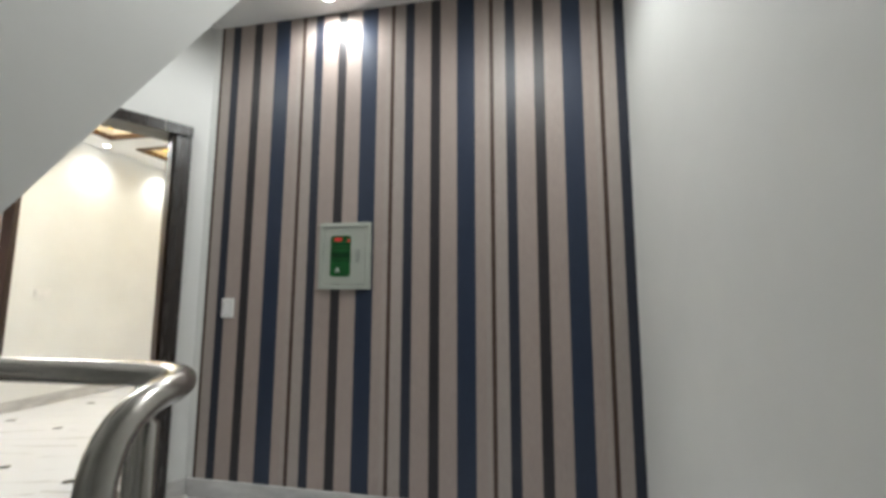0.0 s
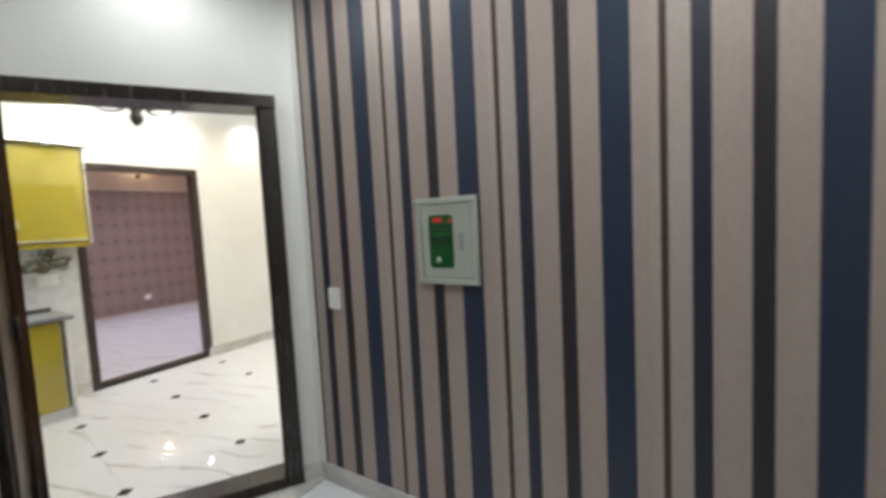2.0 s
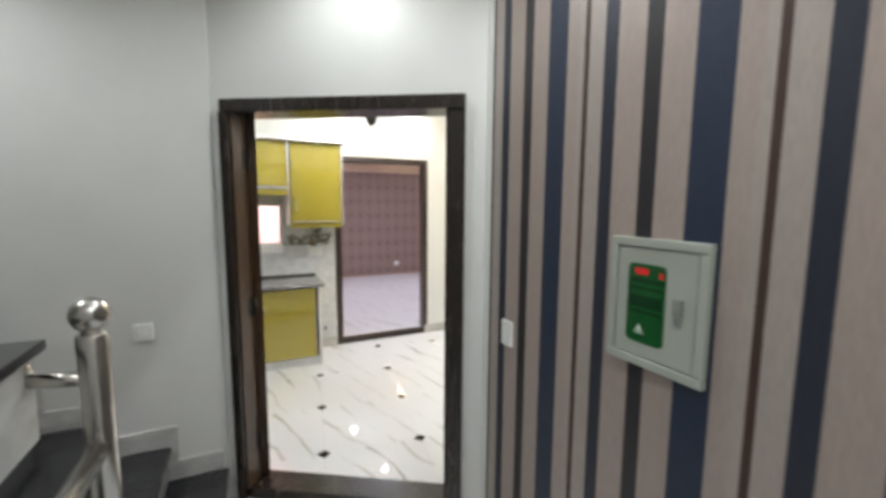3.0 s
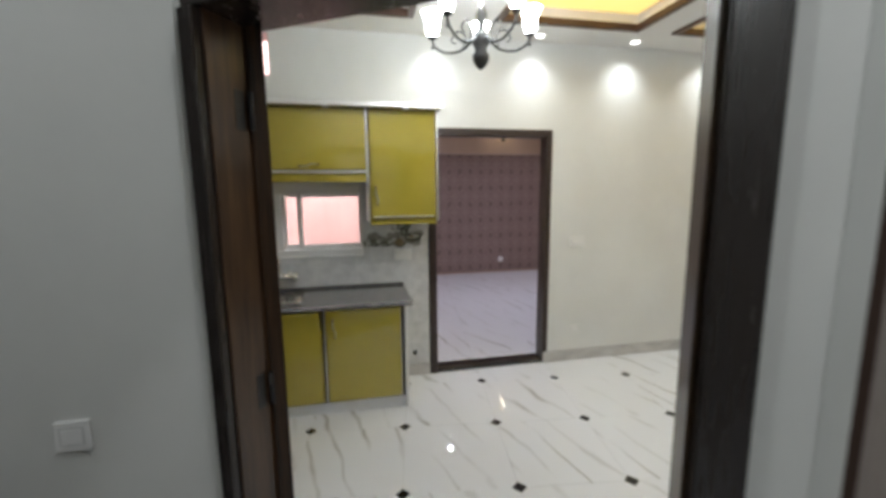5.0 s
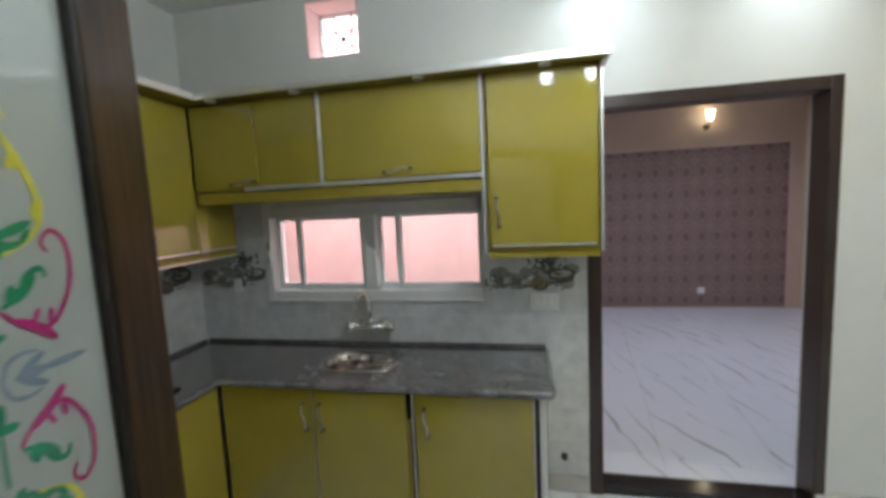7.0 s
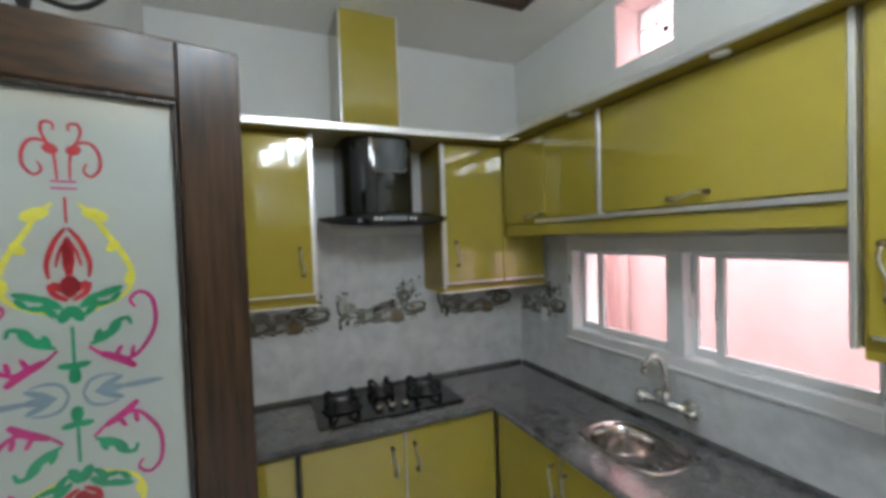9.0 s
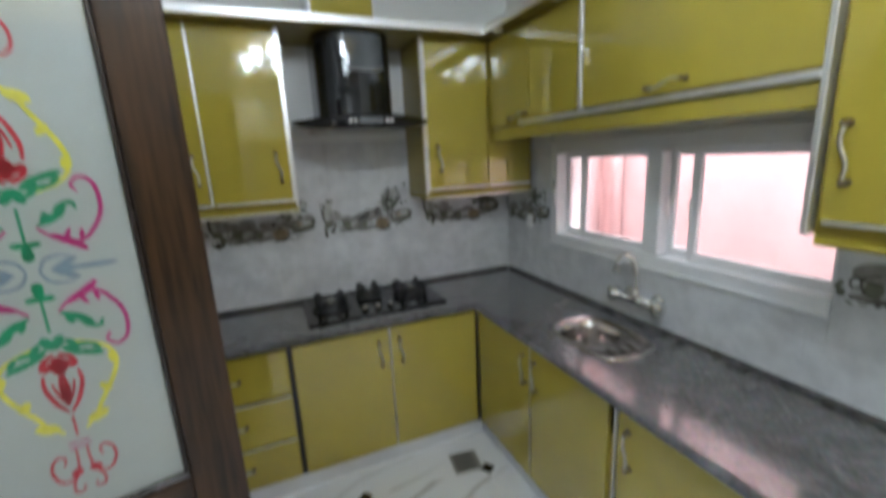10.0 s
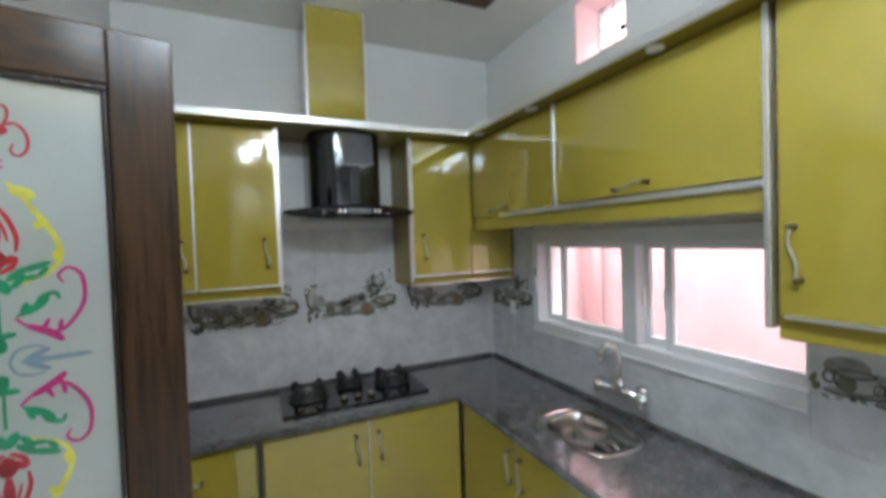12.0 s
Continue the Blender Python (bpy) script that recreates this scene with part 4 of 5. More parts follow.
for u0, u1, z0, label in ((0.330, 0.345, 1.405, "aluminium strip between yellow wall cabinets"), (-0.197, -0.185, 1.405, "aluminium edge of the tall wall cabinet")):
    post = thing("cabinet_channel", SINKWALL, label, "trim")
    part("strip", slab(u0, u1, 0.01, 0.316, z0, 2.235, 0.002), M_ALU, post)
pel = thing("light_pelmet", SINKWALL, "yellow pelmet board under the wall cabinets with metal rail", "pelmet")
part("board", slab(0.345, 1.905, 0.275, 0.30, 1.705, 1.768, 0.002), M_YELLOW, pel)
part("rail", slab(0.345, 1.60, 0.295, 0.318, 1.77, 1.79, 0.002), M_ALU, pel, "aluminium rail")
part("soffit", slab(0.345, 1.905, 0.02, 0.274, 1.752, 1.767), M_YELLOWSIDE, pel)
pelb = thing("light_pelmet", SINKWALL, "yellow pelmet under the tall wall cabinet", "pelmet")
part("board", slab(-0.185, 0.325, 0.02, 0.29, 1.378, 1.404, 0.002), M_YELLOW, pelb)

# wall cabinets on the hob wall
cabinet("wall_cabinet", HOBWALL, 0.02, 0.715, 0.31, 1.425, 2.235, "glossy yellow wall cabinet between hood and corner",
        [(0.325, 0.700, 1.45, 2.23, (0.63, 1.62, "v"), "rb"), (0.03, 0.325, 1.45, 1.70, None, "b")], UU)
cabinet("wall_cabinet", HOBWALL, 1.385, 2.095, 0.31, 1.425, 2.235, "glossy yellow two-door wall cabinet beside the hood",
        [(1.397, 1.752, 1.455, 2.23, (1.455, 1.62, "v"), "lb"), (1.752, 2.09, 1.455, 2.23, (1.80, 1.62, "v"), "lb")], UU)
for u0, u1 in ((0.02, 0.715), (1.385, 2.095)):
    pl = thing("light_pelmet", HOBWALL, "yellow pelmet under the wall cabinet", "pelmet")
    part("board", slab(u0, u1, 0.02, 0.30, 1.40, 1.424, 0.002), M_YELLOW, pl)
    part("rail", slab(u0, u1, 0.30, 0.305, 1.40, 1.408), M_ALU, pl, "aluminium rail")
for u0, u1 in ((0.703, 0.715), (1.385, 1.397)):
    post = thing("cabinet_channel", HOBWALL, "bright aluminium edge strip of the wall cabinet", "trim")
    part("strip", slab(u0, u1, 0.30, 0.318, 1.425, 2.235, 0.002), M_ALU, post)

# cornice board with puck lights
co = thing("cornice", None, "yellow cornice board over the wall cabinets with bright metal edge", "cornice")
cb = bmesh.new()
box(cb, 0.0, 0.385, YK, 0.205, 2.237, 2.262)
box(cb, 0.385, 2.1, YK, YK + 0.415, 2.237, 2.262)
bmesh.ops.remove_doubles(cb, verts=cb.verts, dist=1e-4)
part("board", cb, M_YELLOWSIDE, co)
ce = bmesh.new()
box(ce, 0.385, 0.40, YK + 0.43, 0.22, 2.234, 2.268, 0.003)
box(ce, 0.385, 2.1, YK + 0.415, YK + 0.43, 2.234, 2.268, 0.003)
box(ce, 0.0, 0.385, 0.205, 0.22, 2.234, 2.268, 0.003)
part("metal_edge", ce, M_ALU, co, "bright aluminium edge")
for px, py in ((0.352, -0.62), (0.352, -1.25), (0.352, -1.72), (0.352, -0.05)):
    pk = thing("puck_light", pose(px, py, 2.237), "small round white puck light, switched off", "puck light", "cornice puck lights")
    b = bmesh.new()
    lathe(b, [(0.028, 0.0), (0.028, -0.008), (0.02, -0.012), (0.0, -0.012)], (0, 0, 0), 18)
    part("cap", b, M_PLASTIC, pk)

# hood and its duct box
hd = thing("cooker_hood", None, "black curved cooker hood with glass canopy", "cooker hood")
b = bmesh.new()
prof = []
for k in range(25):
    a = math.pi * k / 24
    prof.append((1.045 + 0.19 * math.copysign(abs(math.cos(a)) ** 0.7, math.cos(a)), YK + 0.18 + 0.18 * math.sin(a) ** 0.8))
out = [(1.235, YK + 0.005), *prof, (0.855, YK + 0.005)]
part("chimney", prism(out[::-1], 1.85, 2.236), M_BLACK, hd)
b = bmesh.new()
n = 14
rows = []
for j in range(5):
    row = []
    for i in range(n + 1):
        u = i / n
        x = 1.366 - 0.674 * u
        v = j / 4
        reach = 0.295 + 0.165 * math.sin(math.pi * u) ** 0.85
        row.append(b.verts.new((x, YK + 0.02 + reach * v, 1.825 + 0.028 * math.sin(math.pi * u) - 0.012 * v)))
    rows.append(row)
for ra, rb in zip(rows, rows[1:]):
    for k in range(n):
        f = b.faces.new((ra[k], ra[k + 1], rb[k + 1], rb[k]))
        f.smooth = True
bmesh.ops.solidify(b, geom=b.faces[:], thickness=0.007)
part("canopy", b, M_BLACK, hd, "curved black glass canopy")
b = bmesh.new()
rows = []
for k in range(25):
    u = k / 24
    arch = math.sin(math.pi * u)
    x, y = 1.372 - 0.686 * u, YK + 0.318 + 0.165 * arch ** 0.85
    top = 1.826 + 0.018 * arch
    low = top - 0.010 - 0.058 * arch ** 0.55
    rows.append([b.verts.new(p) for p in ((x, y, top), (x, y + 0.004, (top + low) / 2), (x, y, low), (x, y - 0.03, low), (x, y - 0.03, top))])
for ra, rb in zip(rows, rows[1:]):
    for k in range(5):
        f = b.faces.new((ra[k], ra[(k + 1) % 5], rb[(k + 1) % 5], rb[k]))
        f.smooth = k < 2
b.faces.new(rows[0])
b.faces.new(rows[-1][::-1])
bmesh.ops.recalc_face_normals(b, faces=b.faces)
part("front_band", b, M_BLACK, hd, "tapering black glass front band")
part("under_body", slab(0.80, 1.27, YK + 0.01, YK + 0.36, 1.782, 1.815, 0.01, 2), M_STEEL, hd, "grey filter box")
part("display", slab(0.975, 1.085, YK + 0.483, YK + 0.4895, 1.799, 1.824, 0.002), M_DISPLAY, hd, "grey control legend")
for x in (1.105, 1.127, 0.955, 0.933):
    part("button", slab(x - 0.006, x + 0.006, YK + 0.470, YK + 0.487, 1.805, 1.819, 0.001), M_PLASTIC, hd)
part("button", slab(1.192, 1.206, YK + 0.44, YK + 0.468, 1.799, 1.815, 0.001), M_DISPLAY, hd, "grey lamp button")


def on_chimney(x):
    """Depth of the chimney's front face at x."""
    c = min(1.0, abs(x - 1.045) / 0.19) ** (1 / 0.7)
    return YK + 0.18 + 0.18 * (1 - c * c) ** 0.4


def curved_plate(x0, x1, z0, z1, lift, rad):
    """A thin plate with round lower corners that follows the chimney's front."""
    bm = bmesh.new()
    cols = []
    for k in range(19):
        x = x0 + (x1 - x0) * k / 18
        e = max(0.0, rad - min(x - x0, x1 - x))
        low = z0 + rad - math.sqrt(max(0.0, rad * rad - e * e))
        y = on_chimney(x)
        cols.append([bm.verts.new(p) for p in ((x, y + lift, low), (x, y + lift, z1), (x, y, z1), (x, y, low))])
    for ca, cb in zip(cols, cols[1:]):
        for k in range(4):
            bm.faces.new((ca[k], ca[(k + 1) % 4], cb[(k + 1) % 4], cb[k]))
    bm.faces.new(cols[0])
    bm.faces.new(cols[-1][::-1])
    bmesh.ops.recalc_face_normals(bm, faces=bm.faces)
    return bm


# Smooth grey patch with a paler lower edge, following the chimney front.
bg = part("glass_badge", curved_plate(0.918, 1.105, 2.055, 2.225, 0.005, 0.03), M_PATCH, hd, "smooth grey patch on the chimney front")
b = bmesh.new()
tube(b, [(x, on_chimney(x) + 0.006, 2.056 + 0.022 * max(0.0, (abs(x - 1.0115) - 0.063) / 0.03) ** 2) for x in [0.920 + 0.00915 * k for k in range(21)]], 0.0045, 6)
part("patch_rim", b, M_DULL, bg, "dull bright lower rim")
dx = thing("duct_box", None, "yellow laminate box round the hood duct", "duct box")
part("box", slab(0.93, 1.24, YK + 0.002, YK + 0.30, 2.268, CEIL, 0.002), M_YELLOW, dx)
for x in (0.93, 1.232):
    part("edge_strip", slab(x, x + 0.008, YK + 0.30, YK + 0.303, 2.268, CEIL), M_ALU, dx, "thin aluminium edge strip")

# ---- window, ventilator ----
wd = thing("window_1", None, "white upvc sliding window looking on a pink wall", "window", kind="structure")
fr = bmesh.new()
X0, X1 = -0.12, 0.012
box(fr, X0, X1, -1.725, -1.68, 1.107, 1.69, 0.004)
box(fr, X0, -0.03, -0.402, -0.388, 1.167, 1.69, 0.003)
box(fr, X0, X1, -1.68, -0.402, 1.615, 1.69, 0.004)
box(fr, X0, X1, -1.68, -0.388, 1.107, 1.167, 0.004)
box(fr, -0.10, 0.0, -1.082, -1.010, 1.167, 1.615, 0.004)
part("window_frame", fr, M_UPVC, wd)
part("window_sill", slab(0.0, 0.024, -1.727, -0.386, 1.102, 1.116, 0.003), M_UPVC, wd)
for z in (1.36, 1.45):
    part("frame_slot", slab(0.012, 0.0135, -1.708, -1.696, z - 0.022, z + 0.022), M_DULL, wd, "dark slot in the frame")
for y0, y1, x in ((-1.68, -1.53, -0.075), (-1.53, -1.082, -0.045), (-1.010, -0.885, -0.075), (-0.895, -0.402, -0.045)):
    s = bmesh.new()
    w = 0.034 if y1 - y0 > 0.2 else 0.02
    box(s, x - 0.014, x + 0.014, y0, y0 + w, 1.165, 1.615, 0.003)
    wr = 0.012 if y1 > -0.5 else w
    box(s, x - 0.014, x + 0.014, y1 - wr, y1, 1.165, 1.615, 0.003)
    box(s, x - 0.014, x + 0.014, y0 + w, y1 - wr, 1.592, 1.615, 0.003)
    box(s, x - 0.014, x + 0.014, y0 + w, y1 - wr, 1.165, 1.205, 0.003)
    sash = part("sash", s, M_UPVC, wd)
    pane = part("pane", slab(x - 0.002, x + 0.002, y0 + w, y1 - wr, 1.205, 1.592), M_GLASS, sash)
    pane.visible_shadow = False
for y in (-0.885, -1.69, -0.99):
    part("catch", slab(-0.03 if y > -1.5 else 0.012, -0.018 if y > -1.5 else 0.022, y - 0.006, y + 0.006, 1.34, 1.42, 0.003), M_ALU, wd, "small metal window catch")
vn = thing("ventilator", None, "small square ventilator with pale ornamental grille", "vent")
g = bmesh.new()
for z in (2.52, 2.61, 2.71, 2.805):
    tube(g, [(-0.16, -1.335, z), (-0.16, -1.04, z)], 0.006, 6)
for y in (-1.33, -1.24, -1.13, -1.045):
    tube(g, [(-0.16, y, 2.517), (-0.16, y, 2.813)], 0.006, 6)
tube(g, [(-0.16, -1.24, 2.61), (-0.16, -1.13, 2.71)], 0.005, 6)
tube(g, [(-0.16, -1.13, 2.61), (-0.16, -1.24, 2.71)], 0.005, 6)
part("grille", g, M_UPVC, vn)
b = bmesh.new()
lathe(b, [(0.0, 0.0), (0.014, 0.0), (0.014, 0.01), (0.0, 0.01)], (-0.16, -1.185, 2.66), 12, "X")
part("boss", b, M_IRON, vn, "dark round centre boss")
pane = part("pane", slab(-0.20, -0.197, -1.338, -1.037, 2.517, 2.813), M_GLASS, vn)
pane.visible_shadow = False

# ---- wall tiling with the picture border ----
M_POT = material("border_olive", (0.20, 0.20, 0.15), 0.2, second=(0.13, 0.135, 0.105), scale=40)
M_STONE = material("border_tan", (0.36, 0.29, 0.20), 0.2, second=(0.24, 0.19, 0.13), scale=45)
M_GOURD = material("border_gourd", (0.27, 0.21, 0.13), 0.2, second=(0.19, 0.15, 0.10), scale=45)
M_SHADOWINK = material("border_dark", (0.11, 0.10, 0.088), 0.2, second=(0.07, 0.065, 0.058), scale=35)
M_HAZE = material("border_haze", (0.36, 0.355, 0.335), 0.2, second=(0.24, 0.235, 0.215), scale=22)
M_CUP = material("border_grey", (0.50, 0.50, 0.47), 0.2, second=(0.38, 0.38, 0.355), scale=35)
M_LEAFINK = material("border_green", (0.155, 0.175, 0.13), 0.2, second=(0.09, 0.105, 0.08), scale=45)


def ellipse(bm, cx, cz, rx, rz, y, tilt=0.0, n=14, inner=0.0):
    ct, st = math.cos(tilt), math.sin(tilt)

    def at(a, k):
        x, z = rx * k * math.cos(a), rz * k * math.sin(a)
        return (cx + x * ct - z * st, y, cz + x * st + z * ct)
    if inner <= 0:
        bm.faces.new([bm.verts.new(at(k * math.tau / n, 1)) for k in range(n)])
    else:
        o = [bm.verts.new(at(k * math.tau / n, 1)) for k in range(n)]
        i = [bm.verts.new(at(k * math.tau / n, inner)) for k in range(n)]
        for k in range(n):
            bm.faces.new((o[k], o[(k + 1) % n], i[(k + 1) % n], i[k]))


def border_art(owner, u0, u1, z0, v, seed, starts):
    """A printed still life of jug, bowls, fruit and foliage, repeated along the border tiles."""
    rng = random.Random(seed)
    inks = {k: bmesh.new() for k in ("haze", "olive", "tan", "stone", "dark", "grey", "green")}

    def blot(ink, x, z, rx, rz, level, tilt=0.0, inner=0.0):
        if u0 + rx < x < u1 - rx:
            ellipse(inks[ink], x, z, rx, rz, v + 0.0001 * level, tilt, 16, inner)

    for start in starts:
        def at(p):
            return start - 0.58 * p

        # pale wash behind the group
        for k in range(16):
            blot("haze", at(rng.uniform(0.10, 0.95)), z0 + rng.uniform(0.03, 0.12), rng.uniform(0.030, 0.055), rng.uniform(0.015, 0.032), 2 + k % 8, rng.uniform(-0.3, 0.3))
        # jug with a ring handle
        x = at(0.10)
        blot("dark", x + 0.008, z0 + 0.112, 0.034, 0.064, 12, -0.15)
        blot("grey", x, z0 + 0.115, 0.029, 0.060, 14, -0.15)
        blot("haze", x - 0.010, z0 + 0.10, 0.014, 0.040, 16, -0.15)
        blot("dark", x + 0.032, z0 + 0.160, 0.017, 0.030, 13, 0.0, 0.72)
        blot("grey", x - 0.006, z0 + 0.185, 0.020, 0.018, 17)
        blot("dark", x - 0.006, z0 + 0.198, 0.024, 0.006, 19, 0.12)
        blot("olive", x + 0.004, z0 + 0.065, 0.024, 0.018, 18)
        for k in range(9):
            blot("dark" if k % 2 else "olive", x + rng.uniform(-0.03, 0.03), z0 + rng.uniform(0.0, 0.06), rng.uniform(0.006, 0.012), rng.uniform(0.012, 0.024), 20 + k, rng.uniform(-0.5, 0.5))
        # cups on saucers
        for p, bz, rad in ((0.30, 0.060, 0.050), (0.47, 0.050, 0.042)):
            x = at(p)
            blot("dark", x, z0 + bz - 0.030, 1.45 * rad, 0.30 * rad, 30, -0.10)
            blot("haze", x, z0 + bz - 0.026, 1.35 * rad, 0.24 * rad, 31, -0.10)
            blot("dark", x, z0 + bz, rad, 0.70 * rad, 32)
            blot("grey", x - 0.003, z0 + bz + 0.002, 0.93 * rad, 0.62 * rad, 33)
            blot("olive", x + 0.35 * rad, z0 + bz - 0.006, 0.45 * rad, 0.5 * rad, 34)
            blot("dark", x, z0 + bz + 0.46 * rad, 0.95 * rad, 0.26 * rad, 35, -0.08)
            blot("haze", x, z0 + bz + 0.48 * rad, 0.82 * rad, 0.18 * rad, 36, -0.08)
            blot("dark", x + 1.15 * rad, z0 + bz + 0.004, 0.32 * rad, 0.40 * rad, 33, 0.0, 0.65)
        # gourd with dark ribs
        x, z = at(0.63), z0 + 0.038
        blot("dark", x - 0.004, z - 0.010, 0.046, 0.034, 40)
        blot("tan", x, z, 0.041, 0.034, 42)
        for k in (-1, 0, 1):
            blot("stone", x + 0.016 * k, z, 0.010, 0.032, 44 + k, -0.12 * k)
        blot("dark", x + 0.002, z + 0.034, 0.007, 0.008, 47)
        # foliage
        for k in range(64):
            blot(("green", "green", "dark", "grey")[k % 4], at(0.72) + rng.gauss(0, 0.040), z0 + 0.165 + rng.gauss(0, 0.034), rng.uniform(0.010, 0.020), rng.uniform(0.005, 0.009), 50 + k % 9, rng.uniform(0, 3.1))
        for k in range(5):
            blot("dark", at(0.72) + 0.010 * (k - 2), z0 + 0.105, 0.0022, 0.035, 49, 0.10 * (2 - k))
        # wide bowl and the plate it leans on
        x, z = at(0.84), z0 + 0.080
        blot("dark", x, z - 0.030, 0.070, 0.014, 52, -0.16)
        blot("haze", x + 0.004, z - 0.024, 0.064, 0.009, 53, -0.16)
        blot("olive", x, z, 0.072, 0.034, 54, -0.10)
        blot("dark", x, z + 0.006, 0.072, 0.029, 55, -0.10, 0.82)
        blot("grey", x + 0.004, z + 0.006, 0.055, 0.019, 56, -0.10)
        blot("tan", x + 0.016, z + 0.004, 0.020, 0.012, 57)
        blot("dark", x + 0.030, z + 0.008, 0.010, 0.006, 58)
        # strewn leaves and shadow strokes along the foot
        for k in range(14):
            blot(("dark", "green", "olive")[k % 3], at(0.12 + 0.055 * k) + rng.uniform(-0.01, 0.01), z0 + rng.uniform(0.002, 0.022), rng.uniform(0.008, 0.018), rng.uniform(0.0025, 0.005), 60 + k % 5, rng.uniform(-0.5, 0.5))
    for key, mat in (("haze", M_HAZE), ("olive", M_POT), ("tan", M_STONE), ("stone", M_GOURD), ("dark", M_SHADOWINK), ("grey", M_CUP), ("green", M_LEAFINK)):
        tagged(part("border_print", inks[key], mat, owner, key + " printed still-life shapes"), kind="stuff")


def tiled_wall(m, u0, u1, z1_of, name, label):
    """Glazed tiles 0.30 wide by 0.20 high, each its own piece; above the border they go on under the cabinets."""
    t = thing(name, m, label, "wall tiles", kind="structure")
    part("bed", slab(u0, u1, 0.0, 0.006, TOP1, 1.74), M_GROUT, t)
    rows = [(0.84, 1.02), (1.02, 1.195), (1.195, 1.425), (1.425, 1.60), (1.60, 1.74)]
    for z0, z1 in rows:
        u = u0
        while u < u1 - 0.01:
            e = min(u + 0.30, u1)
            for a, b, top in z1_of(u, e, z0, z1):
                part("tile", slab(a + 0.0005, b - 0.0005, 0.006, 0.012, z0 + 0.0005, top - 0.0005), M_WALLTILE, t)
            u = e
    return t


def keep_all(a, b, z0, z1):
    return [(a, b, z1)]


def skip_window(a, b, z0, z1):
    """The pieces of one tile that are left beside and below the window."""
    if z1 <= 1.11 or b <= 0.385 or a >= 1.725:
        return [(a, b, z1)]
    out = []
    if z0 < 1.103:
        out.append((max(a, 0.385), min(b, 1.725), 1.103))
    if a < 0.385 < b:
        out.append((a, 0.385, z1))
    if a < 1.725 < b:
        out.append((1.725, b, z1))
    return out


th = tiled_wall(HOBWALL, 0.0, 2.1, keep_all, "hob_wall_tiles", "pale grey glazed wall tiles with a still-life border")
border_art(th, 0.02, 2.08, 1.215, 0.0125, 3, (2.43, 1.85, 1.27, 0.65))
ts = thing("sink_wall_tiles", SINKWALL, "pale grey glazed wall tiles round the sink window", "wall tiles", kind="structure")
for z0, z1 in ((0.84, 1.02), (1.02, 1.195), (1.195, 1.425), (1.425, 1.60), (1.60, 1.74)):
    u = -0.163
    while u < 2.19:
        e = min(u + 0.30, 2.198)
        for a, b2, top in skip_window(u, e, z0, z1):
            part("tile", slab(a + 0.0005, b2 - 0.0005, 0.0, 0.010, z0 + 0.0005, top - 0.0005), M_WALLTILE, ts)
        u = e
for z0, z1 in ((0.11, 0.29), (0.29, 0.48), (0.48, 0.66), (0.66, 0.84)):
    part("tile", slab(-0.163, 0.056, 0.0, 0.010, z0 + 0.001, z1 - 0.001), M_WALLTILE, ts)
border_art(ts, -0.16, 0.385, 1.165, 0.0105, 5, (0.455,))
border_art(ts, 1.73, 2.19, 1.20, 0.0105, 7, (2.29,))
switch_plate("wall_socket", Matrix.Translation((0.011, -0.06, 1.10)) @ FACE_PX, 0.145, 0.09, 3, "white plastic socket plate on the wall tiles", "socket")
switch_plate("wall_socket", Matrix.Translation((0.011, -1.93, 1.21)) @ FACE_PX, 0.05, 0.08, 1, "small white socket in the tiled corner", "socket")
b = bmesh.new()
gp = thing("gas_tap", None, "small brass gas tap low on the wall tiles", "valve")
lathe(b, [(0.02, 0.0), (0.02, 0.006), (0.01, 0.008), (0.01, 0.03), (0.0, 0.03)], (0.011, 0.03, 0.215), 14, "X")
part("valve", b, M_IRON, gp)
dg = thing("floor_drain", pose(0.716, -1.525, 0.0005, 0, 0, SKEW_DEG), "square steel floor drain grate", "drain")
part("grate", slab(-0.075, 0.075, -0.075, 0.075, 0.0, 0.003, 0.001), M_DULL, dg)
for k in range(5):
    part("slot", slab(-0.055, 0.055, -0.05 + k * 0.025 - 0.004, -0.05 + k * 0.025 + 0.004, 0.003, 0.0036), M_IRON, dg)

# ---- double door leaves with painted glass ----
M_ART = {key: material("paint_" + key, colour, 0.4, spots=0.22, scale=30, coat=1.0)
         for key, colour in (("red", (0.36, 0.010, 0.022)), ("green", (0.012, 0.22, 0.095)), ("yellow", (0.56, 0.53, 0.04)), ("magenta", (0.36, 0.012, 0.14)), ("bluegrey", (0.17, 0.235, 0.28)))}


def ribbon(bm, pts, w, y):
    """A brush stroke: a strip of varying width on the plane y."""
    n = len(pts)
    prev = None
    for i, (x, z) in enumerate(pts):
        a, b = pts[max(0, i - 1)], pts[min(n - 1, i + 1)]
        dx, dz = b[0] - a[0], b[1] - a[1]
        ln = math.hypot(dx, dz) or 1
        ww = w * (0.35 + 0.65 * math.sin(math.pi * (0.12 + 0.8 * i / (n - 1)))) / 2
        cur = (bm.verts.new((x - dz / ln * ww, y, z + dx / ln * ww)), bm.verts.new((x + dz / ln * ww, y, z - dx / ln * ww)))
        if prev:
            bm.faces.new((prev[0], prev[1], cur[1], cur[0]))
        prev = cur


